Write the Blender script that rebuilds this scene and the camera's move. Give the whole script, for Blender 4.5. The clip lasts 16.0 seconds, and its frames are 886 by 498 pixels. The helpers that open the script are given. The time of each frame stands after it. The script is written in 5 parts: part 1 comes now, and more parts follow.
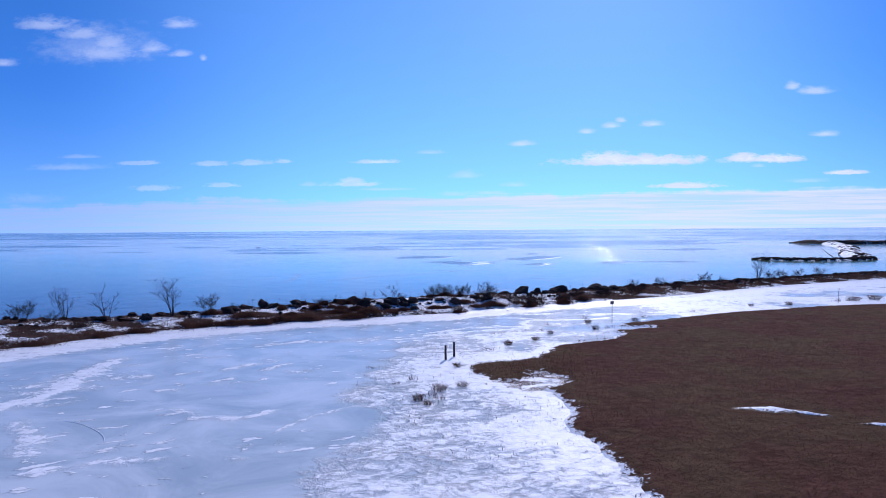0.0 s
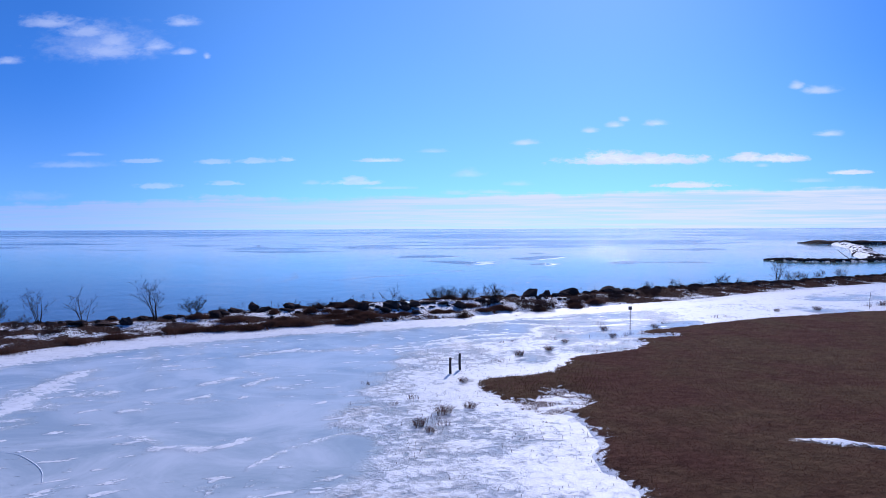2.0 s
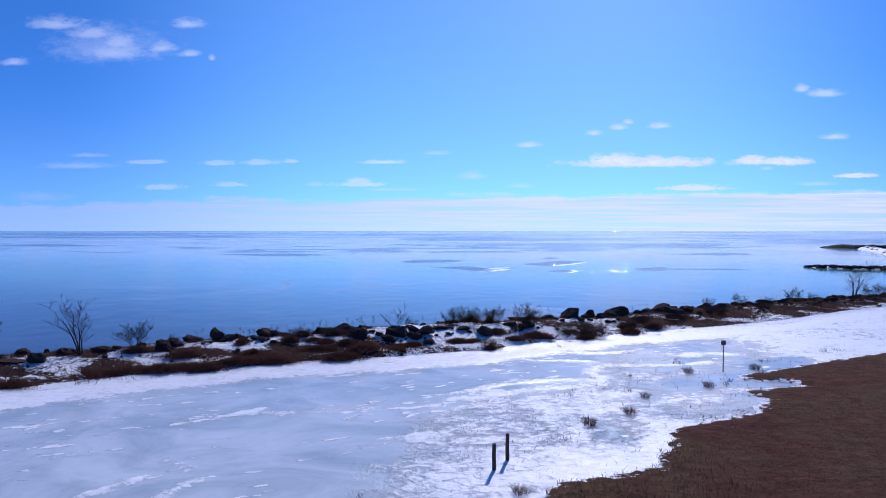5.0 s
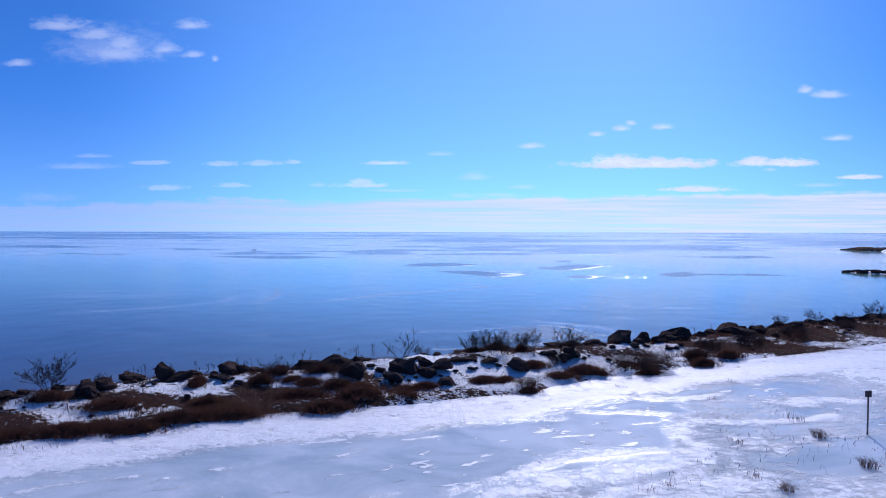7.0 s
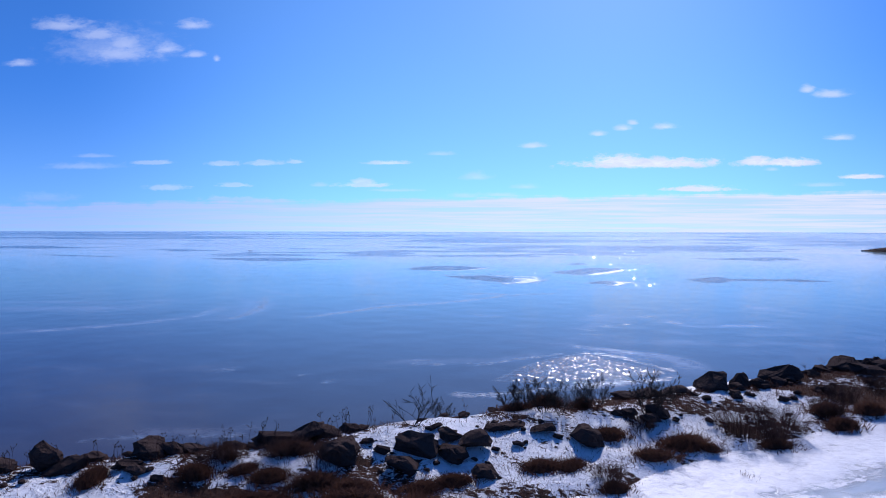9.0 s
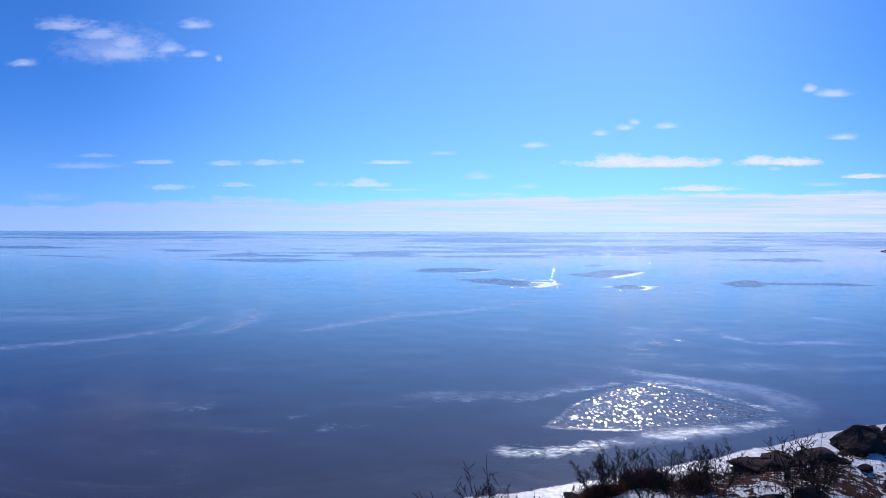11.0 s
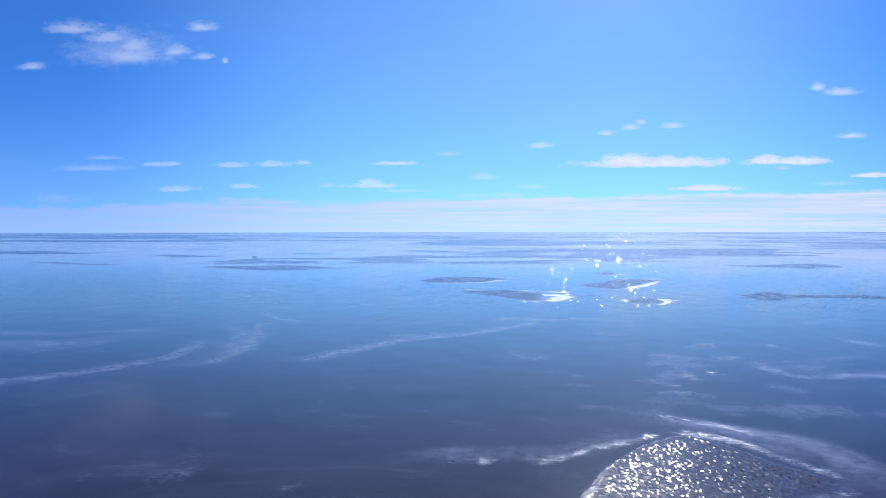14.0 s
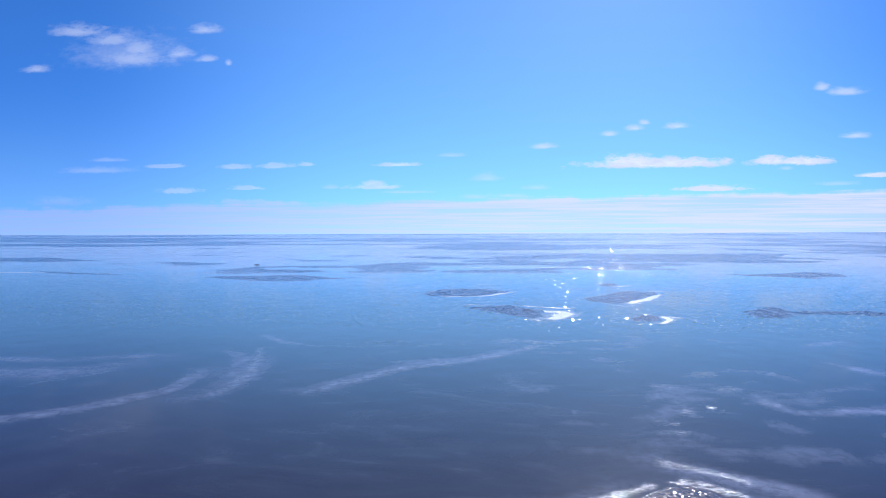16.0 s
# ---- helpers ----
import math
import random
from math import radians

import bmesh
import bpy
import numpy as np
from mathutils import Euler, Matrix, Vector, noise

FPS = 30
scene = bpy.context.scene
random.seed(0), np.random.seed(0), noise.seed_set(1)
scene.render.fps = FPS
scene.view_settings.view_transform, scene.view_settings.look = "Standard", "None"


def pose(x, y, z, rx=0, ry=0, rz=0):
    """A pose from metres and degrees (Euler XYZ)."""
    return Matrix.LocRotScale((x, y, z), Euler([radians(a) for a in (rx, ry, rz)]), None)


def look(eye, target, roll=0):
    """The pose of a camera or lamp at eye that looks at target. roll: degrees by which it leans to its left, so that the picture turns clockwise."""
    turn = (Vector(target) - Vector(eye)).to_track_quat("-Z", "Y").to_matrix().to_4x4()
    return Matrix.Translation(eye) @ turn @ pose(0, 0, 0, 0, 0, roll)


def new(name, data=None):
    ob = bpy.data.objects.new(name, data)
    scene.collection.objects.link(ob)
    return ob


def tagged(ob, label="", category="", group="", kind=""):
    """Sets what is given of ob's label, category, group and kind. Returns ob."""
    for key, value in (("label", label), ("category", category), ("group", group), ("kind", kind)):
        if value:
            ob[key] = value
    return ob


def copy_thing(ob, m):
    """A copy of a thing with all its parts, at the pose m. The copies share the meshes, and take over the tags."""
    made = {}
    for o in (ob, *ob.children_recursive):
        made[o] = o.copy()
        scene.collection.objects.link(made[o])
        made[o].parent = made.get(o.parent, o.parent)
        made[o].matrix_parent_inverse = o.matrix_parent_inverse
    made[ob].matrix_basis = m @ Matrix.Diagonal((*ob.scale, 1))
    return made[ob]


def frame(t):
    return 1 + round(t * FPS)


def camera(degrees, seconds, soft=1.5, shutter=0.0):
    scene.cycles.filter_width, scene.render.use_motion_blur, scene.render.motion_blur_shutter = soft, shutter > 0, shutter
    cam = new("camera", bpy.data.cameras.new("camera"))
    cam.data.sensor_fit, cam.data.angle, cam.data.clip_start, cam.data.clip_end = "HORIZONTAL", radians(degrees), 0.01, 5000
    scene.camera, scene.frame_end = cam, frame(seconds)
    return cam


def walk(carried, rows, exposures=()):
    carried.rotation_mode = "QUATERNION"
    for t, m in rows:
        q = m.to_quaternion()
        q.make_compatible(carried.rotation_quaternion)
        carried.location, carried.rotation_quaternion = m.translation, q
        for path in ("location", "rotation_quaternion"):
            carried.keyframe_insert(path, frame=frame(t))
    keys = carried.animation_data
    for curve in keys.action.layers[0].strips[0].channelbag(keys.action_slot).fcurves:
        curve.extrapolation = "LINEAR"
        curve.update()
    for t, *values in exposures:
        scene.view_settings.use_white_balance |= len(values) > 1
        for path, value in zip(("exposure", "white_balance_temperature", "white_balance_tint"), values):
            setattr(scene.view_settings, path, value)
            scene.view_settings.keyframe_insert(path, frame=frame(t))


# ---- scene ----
cam = camera(75.0, 16.0, 0.6)
PATH = [
    (0, look((1.960, 5.900, 8.200), (1.856, 7.896, 8.132), -0.4)),
    (0.5, look((1.910, 6.339, 8.188), (1.805, 8.335, 8.120), -0.4)),
    (1, look((1.851, 7.168, 8.170), (1.744, 9.164, 8.101), -0.3)),
    (1.5, look((1.778, 8.300, 8.175), (1.668, 10.296, 8.104), -0.2)),
    (2, look((1.640, 9.714, 8.180), (1.527, 11.709, 8.108), -0.2)),
    (2.5, look((1.427, 11.348, 8.205), (1.313, 13.343, 8.133), -0.2)),
    (3, look((1.176, 13.178, 8.232), (1.059, 15.174, 8.161), -0.15)),
    (3.5, look((0.863, 15.188, 8.270), (0.745, 17.184, 8.200), 0.0)),
    (4, look((0.523, 17.307, 8.303), (0.402, 19.302, 8.235), 0.0)),
    (6.5, look((-1.600, 29.196, 8.360), (-1.730, 31.190, 8.297), 0.1)),
    (7, look((-1.960, 31.684, 8.415), (-2.093, 33.678, 8.353), 0.1)),
    (7.5, look((-2.387, 34.354, 8.490), (-2.521, 36.349, 8.428), 0.1)),
    (8, look((-2.841, 37.012, 8.550), (-2.976, 39.006, 8.487), 0.1)),
    (8.5, look((-3.316, 39.700, 8.600), (-3.452, 41.694, 8.537), 0.1)),
    (9, look((-3.830, 42.250, 8.645), (-3.968, 44.245, 8.582), 0.1)),
    (9.5, look((-4.420, 44.500, 8.690), (-4.559, 46.494, 8.627), 0.1)),
    (10, look((-5.000, 46.450, 8.650), (-5.139, 48.444, 8.588), 0.12)),
    (11.25, look((-6.020, 50.900, 8.640), (-6.166, 52.893, 8.575), 0.1)),
    (12.5, look((-6.473, 53.520, 8.729), (-6.628, 55.513, 8.661), 0.08)),
    (13, look((-6.560, 53.590, 9.070), (-6.718, 55.583, 9.002), 0.05)),
    (13.5, look((-6.540, 53.600, 9.670), (-6.703, 55.592, 9.605), 0.0)),
    (14, look((-6.480, 53.620, 10.270), (-6.645, 55.612, 10.208), -0.08)),
    (14.5, look((-6.430, 53.650, 10.900), (-6.597, 55.642, 10.838), -0.1)),
    (15, look((-6.390, 53.670, 11.510), (-6.560, 55.661, 11.449), -0.12)),
    (15.5, look((-6.330, 53.660, 12.140), (-6.500, 55.652, 12.081), -0.15)),
    (16, look((-6.200, 53.600, 12.780), (-6.376, 55.591, 12.722), -0.22)),
]
walk(cam, PATH, [(0, -0.02, 5780, 20), (7, -0.04, 5800, 20), (8.5, 0.0, 5950, 20), (10, 0.03, 6000, 19), (12.5, -0.02, 5950, 16), (16, -0.03, 5950, 16)])

# ---------------------------------------------------------------- light
SUN_EL, SUN_AZ = radians(38), radians(13)
scene.view_settings.exposure = 0.0
sun = new("sun", bpy.data.lights.new("sun", "SUN"))
sun.data.energy, sun.data.angle, sun.data.color = 3.6, radians(0.53), (1.0, 0.95, 0.9)
sun.matrix_world = look((100 * math.sin(SUN_AZ) * math.cos(SUN_EL), 100 * math.cos(SUN_AZ) * math.cos(SUN_EL), 100 * math.sin(SUN_EL)), (0, 0, 0))


class Nodes:
    """Short hand for building a node tree."""

    def __init__(self, tree):
        self.tree = tree

    def add(self, kind, *inputs, out=0, operation="", clamp=False, smoothed=False, named=""):
        node = self.tree.nodes.new("ShaderNode" + kind)
        if operation:
            node.operation = operation
        if clamp:
            node.use_clamp = True
        if smoothed:
            node.interpolation_type = "SMOOTHSTEP"
        if named:
            node.attribute_name = named
        for i, value in enumerate(inputs):
            if value is not None:
                self.plug(value, node.inputs[i])
        return node.outputs[out]

    def plug(self, value, socket):
        if isinstance(value, bpy.types.NodeSocket):
            self.tree.links.new(value, socket)
        else:
            socket.default_value = value

    def math(self, op, a, b=0.0, c=0.0, clamp=False):
        return self.add("Math", a, b, c, operation=op, clamp=clamp)

    def vec(self, op, a, b=None, c=None, out=0):
        return self.add("VectorMath", a, b, c, operation=op, out=out)

    def step(self, value, lo, hi, a=0.0, b=1.0):
        return self.add("MapRange", value, lo, hi, a, b, smoothed=True)

    def mix(self, factor, a, b):
        node = self.tree.nodes.new("ShaderNodeMix")
        node.data_type = "RGBA"
        for value, i in ((factor, 0), (a, 6), (b, 7)):
            self.plug(value if isinstance(value, (bpy.types.NodeSocket, float, int)) else (*value, 1), node.inputs[i])
        return node.outputs[2]

    def noise(self, where, scale, detail=4.0, rough=0.55, warp=0.0):
        node = self.tree.nodes.new("ShaderNodeTexNoise")
        self.plug(where, node.inputs["Vector"])
        for key, value in (("Scale", scale), ("Detail", detail), ("Roughness", rough), ("Distortion", warp)):
            node.inputs[key].default_value = value
        return node.outputs[0]


# small clouds in the sky: place across and up, half width and half height
CLOUDS_HIGH = [(-0.756, 0.371, 0.047, 0.013), (-0.689, 0.355, 0.041, 0.016), (-0.652, 0.321, 0.064, 0.020), (-0.640, 0.338, 0.034, 0.020),
               (-0.561, 0.325, 0.026, 0.011), (-0.510, 0.313, 0.018, 0.007), (-0.471, 0.304, 0.006, 0.007), (-0.514, 0.365, 0.025, 0.010),
               (-0.837, 0.304, 0.023, 0.008), (0.570, 0.228, 0.026, 0.008), (0.533, 0.236, 0.010, 0.008), (0.587, 0.156, 0.020, 0.006),
               (0.236, 0.175, 0.014, 0.006), (0.252, 0.184, 0.008, 0.005), (0.194, 0.166, 0.013, 0.006), (0.305, 0.177, 0.017, 0.006), (0.083, 0.147, 0.019, 0.006)]
CLOUDS_LOW = [(0.278, 0.116, 0.117, 0.011), (0.226, 0.121, 0.050, 0.011), (0.455, 0.118, 0.026, 0.010), (0.505, 0.116, 0.041, 0.009),
              (0.620, 0.091, 0.032, 0.005), (0.363, 0.072, 0.051, 0.006), (-0.211, 0.081, 0.052, 0.006), (-0.211, 0.086, 0.022, 0.007),
              (-0.166, 0.119, 0.032, 0.005), (-0.463, 0.119, 0.025, 0.006), (-0.389, 0.120, 0.028, 0.007), (-0.328, 0.122, 0.013, 0.005),
              (-0.584, 0.122, 0.039, 0.005), (-0.438, 0.081, 0.031, 0.005), (-0.566, 0.077, 0.036, 0.007), (-0.449, 0.057, 0.056, 0.006)]
CLOUDS_FAINT = [(-0.660, 0.333, 0.090, 0.036), (-0.721, 0.117, 0.058, 0.007), (-0.792, 0.060, 0.053, 0.009), (-0.286, 0.081, 0.014, 0.004), (-0.073, 0.134, 0.020, 0.004),
                (0.073, 0.077, 0.019, 0.005), (-0.031, 0.062, 0.024, 0.005), (0.029, 0.063, 0.027, 0.004), (-0.011, 0.095, 0.021, 0.008),
                (-0.150, 0.071, 0.035, 0.003), (0.480, 0.104, 0.010, 0.004), (0.560, 0.078, 0.030, 0.004), (-0.700, 0.135, 0.03, 0.004)]
CLOUD_SPAN = 0.85


def build_sky():
    world = bpy.data.worlds.new("world")
    scene.world = world
    world.use_nodes = True
    n = Nodes(world.node_tree)
    sky = n.tree.nodes.new("ShaderNodeTexSky")
    sky.sky_type, sky.sun_disc = "NISHITA", False
    sky.sun_elevation, sky.sun_rotation = SUN_EL, SUN_AZ
    sky.air_density, sky.dust_density, sky.ozone_density = 0.6, 0.05, 5.0
    hue = n.tree.nodes.new("ShaderNodeHueSaturation")
    hue.inputs["Saturation"].default_value = SKY_SATURATION
    hue.inputs["Value"].default_value = SKY_VALUE
    # the sky a little higher up, where it is deeper in colour
    up = n.vec("ADD", n.tree.nodes.new("ShaderNodeTexCoord").outputs["Generated"], (0, 0, 0.13))
    n.plug(n.vec("NORMALIZE", up), sky.inputs["Vector"])
    tinted = n.tree.nodes.new("ShaderNodeMix")
    tinted.data_type, tinted.blend_type = "RGBA", "MULTIPLY"
    tinted.inputs[0].default_value = 1.0
    n.plug(sky.outputs[0], tinted.inputs[6])
    tinted.inputs[7].default_value = (*SKY_TINT, 1)
    n.plug(tinted.outputs[2], hue.inputs["Color"])
    way = n.tree.nodes.new("ShaderNodeTexCoord").outputs["Generated"]
    xyz = n.tree.nodes.new("ShaderNodeSeparateXYZ")
    n.plug(way, xyz.inputs[0])
    ahead = n.math("MAXIMUM", xyz.outputs[1], 0.05)
    u, v = n.math("DIVIDE", xyz.outputs[0], ahead), n.math("DIVIDE", xyz.outputs[2], ahead)
    uv = n.add("CombineXYZ", u, v, 0.0)
    stretched = n.vec("MULTIPLY", uv, (1.0, 2.2, 1.0))
    puff = n.noise(stretched, 36.0, 5.0, 0.58, 0.3)
    fine = n.noise(stretched, 120.0, 5.0, 0.62)
    rough = n.math("ADD", n.math("MULTIPLY", n.math("SUBTRACT", puff, 0.5), 2.3), n.math("MULTIPLY", n.math("SUBTRACT", fine, 0.5), 0.6))
    mask = None
    for group, opacity, grown, crisp in ((CLOUDS_HIGH, 0.62, 1.45, 0.0), (CLOUDS_LOW, 0.95, 1.24, 0.4), (CLOUDS_FAINT, 0.34, 1.5, 0.0)):
        near = None
        for cu, cv, a, b in group:
            a, b = a * grown, b * grown
            off = n.vec("MULTIPLY_ADD", uv, (1 / a, 1 / b, 0), (-cu / a, -cv / b + 0.25, 0))
            d = n.vec("LENGTH", n.vec("MAXIMUM", off, n.vec("MULTIPLY", off, (-1.0, -2.0, 0.0))), out=1)
            near = d if near is None else n.math("MINIMUM", near, d)
        veil = n.math("MULTIPLY", n.step(n.math("MULTIPLY_ADD", rough, 0.85 if crisp > 0.2 else 0.62, near), 1.1, crisp), opacity)
        if crisp > 0.2:
            veil = n.math("MULTIPLY", veil, n.step(u, -0.35, 0.1, 0.5, 1.0))
        mask = veil if mask is None else n.math("MAXIMUM", mask, veil)
    # the bank of thin cloud along the horizon
    long = n.noise(n.vec("MULTIPLY", uv, (4.0, 150.0, 1.0)), 1.0, 5.0, 0.62, 0.3)
    wide = n.noise(n.vec("MULTIPLY", uv, (9.0, 16.0, 1.0)), 1.0, 7.0, 0.62)
    top = n.math("ADD", n.math("MULTIPLY_ADD", u, 0.012, 0.059), n.math("MULTIPLY", n.math("SUBTRACT", wide, 0.5), 0.044))
    bank = n.math("ADD", n.math("SUBTRACT", top, v), n.math("MULTIPLY", n.math("SUBTRACT", long, 0.5), 0.012))
    thick = n.math("MULTIPLY", n.step(bank, -0.002, 0.009), n.step(u, -0.95, 0.25, 0.55, 0.88))
    thick = n.math("MULTIPLY", thick, n.math("MULTIPLY", n.step(long, 0.3, 0.62, 0.58, 1.0), n.step(wide, 0.3, 0.6, 0.96, 1.0)))
    mask = n.math("MULTIPLY", mask, n.step(u, -0.7, 0.1, 0.7, 1.0))
    front = n.step(xyz.outputs[1], 0.05, 0.3)
    both = n.math("MULTIPLY", n.math("MAXIMUM", mask, thick), front)
    low = n.mix(n.step(u, -0.9, 0.2), (CLOUD * 0.46, CLOUD * 0.52, CLOUD * 0.83), (CLOUD * 0.80, CLOUD * 0.81, CLOUD * 0.98))
    low = n.mix(n.math("MULTIPLY", n.step(long, 0.62, 0.36), 0.5), low, (CLOUD * 0.52, CLOUD * 0.62, CLOUD * 0.92))
    tint = n.mix(n.step(v, 0.052, 0.080), low, (CLOUD * 0.90, CLOUD * 0.95, CLOUD * 1.03))
    shade = n.mix(n.math("MAXIMUM", n.step(puff, 0.35, 0.7), n.step(v, 0.085, 0.06)), (0.80, 0.83, 0.91), (1.0, 1.0, 1.0))
    lit = n.tree.nodes.new("ShaderNodeMix")
    lit.data_type, lit.blend_type = "RGBA", "MULTIPLY"
    lit.inputs[0].default_value = 1.0
    n.plug(tint, lit.inputs[6])
    n.plug(shade, lit.inputs[7])
    # the sky is brighter on the side of the sun
    level = n.vec("NORMALIZE", n.vec("MULTIPLY", way, (1.0, 1.0, 0.0)))
    toward = n.vec("DOT_PRODUCT", level, (math.sin(radians(1.5)), math.cos(radians(1.5)), 0.0), out=1)
    aside = n.mix(n.step(v, 0.04, 0.30), (0.84, 0.87, 0.90), (0.48, 0.72, 0.94))
    clear = n.vec("MULTIPLY", hue.outputs[0], n.mix(n.step(toward, 0.77, 1.0), aside, (1.16, 1.19, 1.18)))
    n.plug(n.mix(both, clear, lit.outputs[2]), n.tree.nodes["Background"].inputs[0])
    n.tree.nodes["Background"].inputs[1].default_value = SKY_STRENGTH


SKY_STRENGTH, SKY_SATURATION, SKY_VALUE, CLOUD = 0.178, 1.09, 1.0, 5.5
SKY_TINT = (0.97, 1.025, 1.0)
build_sky()


# ---------------------------------------------------------------- materials
def material(name, rough=0.8, metal=0.0, ior=1.45, gloss=0.5):
    m = bpy.data.materials.new(name)
    m.use_nodes = True
    n = Nodes(m.node_tree)
    shader = m.node_tree.nodes["Principled BSDF"]
    shader.inputs["Roughness"].default_value = rough
    shader.inputs["Metallic"].default_value = metal
    shader.inputs["IOR"].default_value = ior
    shader.inputs["Specular IOR Level"].default_value = gloss
    place = m.node_tree.nodes.new("ShaderNodeNewGeometry").outputs["Position"]
    return m, n, shader, place


def bump(n, shader, height, strength, distance):
    node = n.tree.nodes.new("ShaderNodeBump")
    node.inputs["Strength"].default_value = strength
    node.inputs["Distance"].default_value = distance
    n.plug(height, node.inputs["Height"])
    n.plug(node.outputs[0], shader.inputs["Normal"])


def attribute(n, name):
    return n.add("Attribute", named=name, out=2)


def lake_material():
    m, n, s, p = material("lake_ice", 0.15, ior=1.42)
    frost, water = attribute(n, "frost"), attribute(n, "water")
    fine = n.noise(p, 1.1, 8.0, 0.68, 0.6)
    grain = n.noise(p, 4.0, 4.0, 0.65)
    dust = n.noise(n.vec("MULTIPLY", p, (1.0, 2.4, 1.0)), 1.9, 7.0, 0.72, 1.0)
    wisps = n.noise(n.vec("MULTIPLY", p, (0.10, 0.22, 1.0)), 1.0, 8.0, 0.66, 1.4)
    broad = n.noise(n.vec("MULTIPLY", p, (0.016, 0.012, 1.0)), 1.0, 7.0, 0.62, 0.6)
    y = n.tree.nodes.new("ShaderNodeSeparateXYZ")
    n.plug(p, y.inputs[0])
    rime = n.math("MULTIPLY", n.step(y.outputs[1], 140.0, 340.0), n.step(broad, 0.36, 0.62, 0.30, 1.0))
    edge = n.math("ADD", frost, n.math("MULTIPLY", n.math("SUBTRACT", fine, 0.5), 1.3))
    rim = n.math("MULTIPLY", n.math("MULTIPLY", n.step(edge, 0.15, 1.05), n.step(frost, 0.02, 0.3)), n.step(dust, 0.40, 0.70, 0.04, 0.72))
    # pool rims go full white, with sun glints on wet slush painted in
    rim = n.math("MAXIMUM", rim, n.math("MULTIPLY", n.step(frost, 1.0, 1.45), n.step(dust, 0.3, 0.5, 0.6, 1.0)))
    thin = n.math("MULTIPLY", n.step(wisps, 0.55, 0.78), n.step(fine, 0.35, 0.7, 0.25, 0.7))
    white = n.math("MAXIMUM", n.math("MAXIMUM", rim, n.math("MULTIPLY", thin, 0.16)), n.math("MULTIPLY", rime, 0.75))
    wet = n.step(n.math("ADD", water, n.math("MULTIPLY", n.math("SUBTRACT", dust, 0.5), 0.5)), 0.42, 0.58)
    dry = n.math("SUBTRACT", 1.0, wet)
    white = n.math("MULTIPLY", white, n.math("MULTIPLY_ADD", dry, 0.96, 0.04))
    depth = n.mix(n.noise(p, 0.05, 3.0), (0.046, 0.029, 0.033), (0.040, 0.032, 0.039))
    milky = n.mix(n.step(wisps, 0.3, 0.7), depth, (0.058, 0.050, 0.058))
    # paler teal further out: milkier ice, plus reflected horizon sky put into the colour
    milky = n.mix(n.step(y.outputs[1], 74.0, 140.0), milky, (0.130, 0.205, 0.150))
    snowy = n.mix(n.step(frost, 0.45, 1.0), (0.54, 0.59, 0.67), (0.90, 0.91, 0.94))
    torn = n.math("MULTIPLY", n.step(fine, 0.28, 0.62, 0.35, 1.0), n.step(wisps, 0.25, 0.75, 0.5, 1.0))
    haze = n.math("MULTIPLY", attribute(n, "haze"), torn)
    milky = n.mix(n.math("MULTIPLY", haze, dry), milky, (0.32, 0.33, 0.38))
    strand = n.step(n.math("ADD", attribute(n, "strand"), n.math("MULTIPLY", n.math("SUBTRACT", fine, 0.5), 0.7)), 0.35, 0.6)
    sandy = n.mix(n.step(grain, 0.3, 0.7), (0.32, 0.30, 0.30), (0.62, 0.60, 0.60))
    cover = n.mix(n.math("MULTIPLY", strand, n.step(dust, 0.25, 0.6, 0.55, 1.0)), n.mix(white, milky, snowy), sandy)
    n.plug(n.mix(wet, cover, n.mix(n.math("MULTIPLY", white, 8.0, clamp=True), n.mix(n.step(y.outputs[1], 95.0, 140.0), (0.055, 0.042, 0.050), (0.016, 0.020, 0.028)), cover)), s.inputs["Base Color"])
    # wind ripples on the open water: many small facets, some of them tilted, larger waves further out
    out = n.math("MAXIMUM", n.math("SUBTRACT", y.outputs[1], 25.0), 10.0)
    spot = n.add("CombineXYZ", n.math("MULTIPLY", n.math("DIVIDE", y.outputs[0], out), 600.0), n.math("MULTIPLY", n.math("LOGARITHM", out, 2.71828), 330.0), 0.0)
    chop = n.tree.nodes.new("ShaderNodeTexVoronoi")
    n.plug(n.vec("ADD", spot, n.vec("MULTIPLY", n.vec("SUBTRACT", n.add("TexNoise", p, out=1), (0.5, 0.5, 0.5)), (1.5, 1.5, 0.0))), chop.inputs["Vector"])
    chop.inputs["Scale"].default_value = 1.0
    rgb = n.tree.nodes.new("ShaderNodeSeparateXYZ")
    n.plug(chop.outputs["Color"], rgb.inputs[0])
    across, along = n.math("MULTIPLY_ADD", rgb.outputs[0], 0.24, -0.12), n.math("MULTIPLY_ADD", rgb.outputs[1], 0.31, -0.20)
    sea = n.step(y.outputs[1], 95.0, 140.0, 1.0, 0.0)
    even = n.math("MULTIPLY_ADD", rgb.outputs[1], 0.26, -0.13)
    even = n.math("MULTIPLY", even, n.math("MULTIPLY_ADD", n.math("GREATER_THAN", rgb.outputs[2], 0.94), 1.5, 1.0))
    along = n.math("ADD", n.math("MULTIPLY", along, sea), n.math("MULTIPLY", even, n.math("SUBTRACT", 1.0, sea)))
    across = n.math("MULTIPLY", across, n.math("MULTIPLY_ADD", sea, -0.1, 1.1))
    facet = n.vec("NORMALIZE", n.add("CombineXYZ", across, along, 1.0))
    chance = rgb.outputs[2]
    share = n.step(y.outputs[1], 95.0, 140.0, 0.45, 1.0)
    ruffled = n.math("MULTIPLY", n.math("LESS_THAN", chance, share), n.step(n.math("ADD", water, n.math("MULTIPLY", n.math("SUBTRACT", chance, 0.28), 1.1)), 0.62, 0.68))
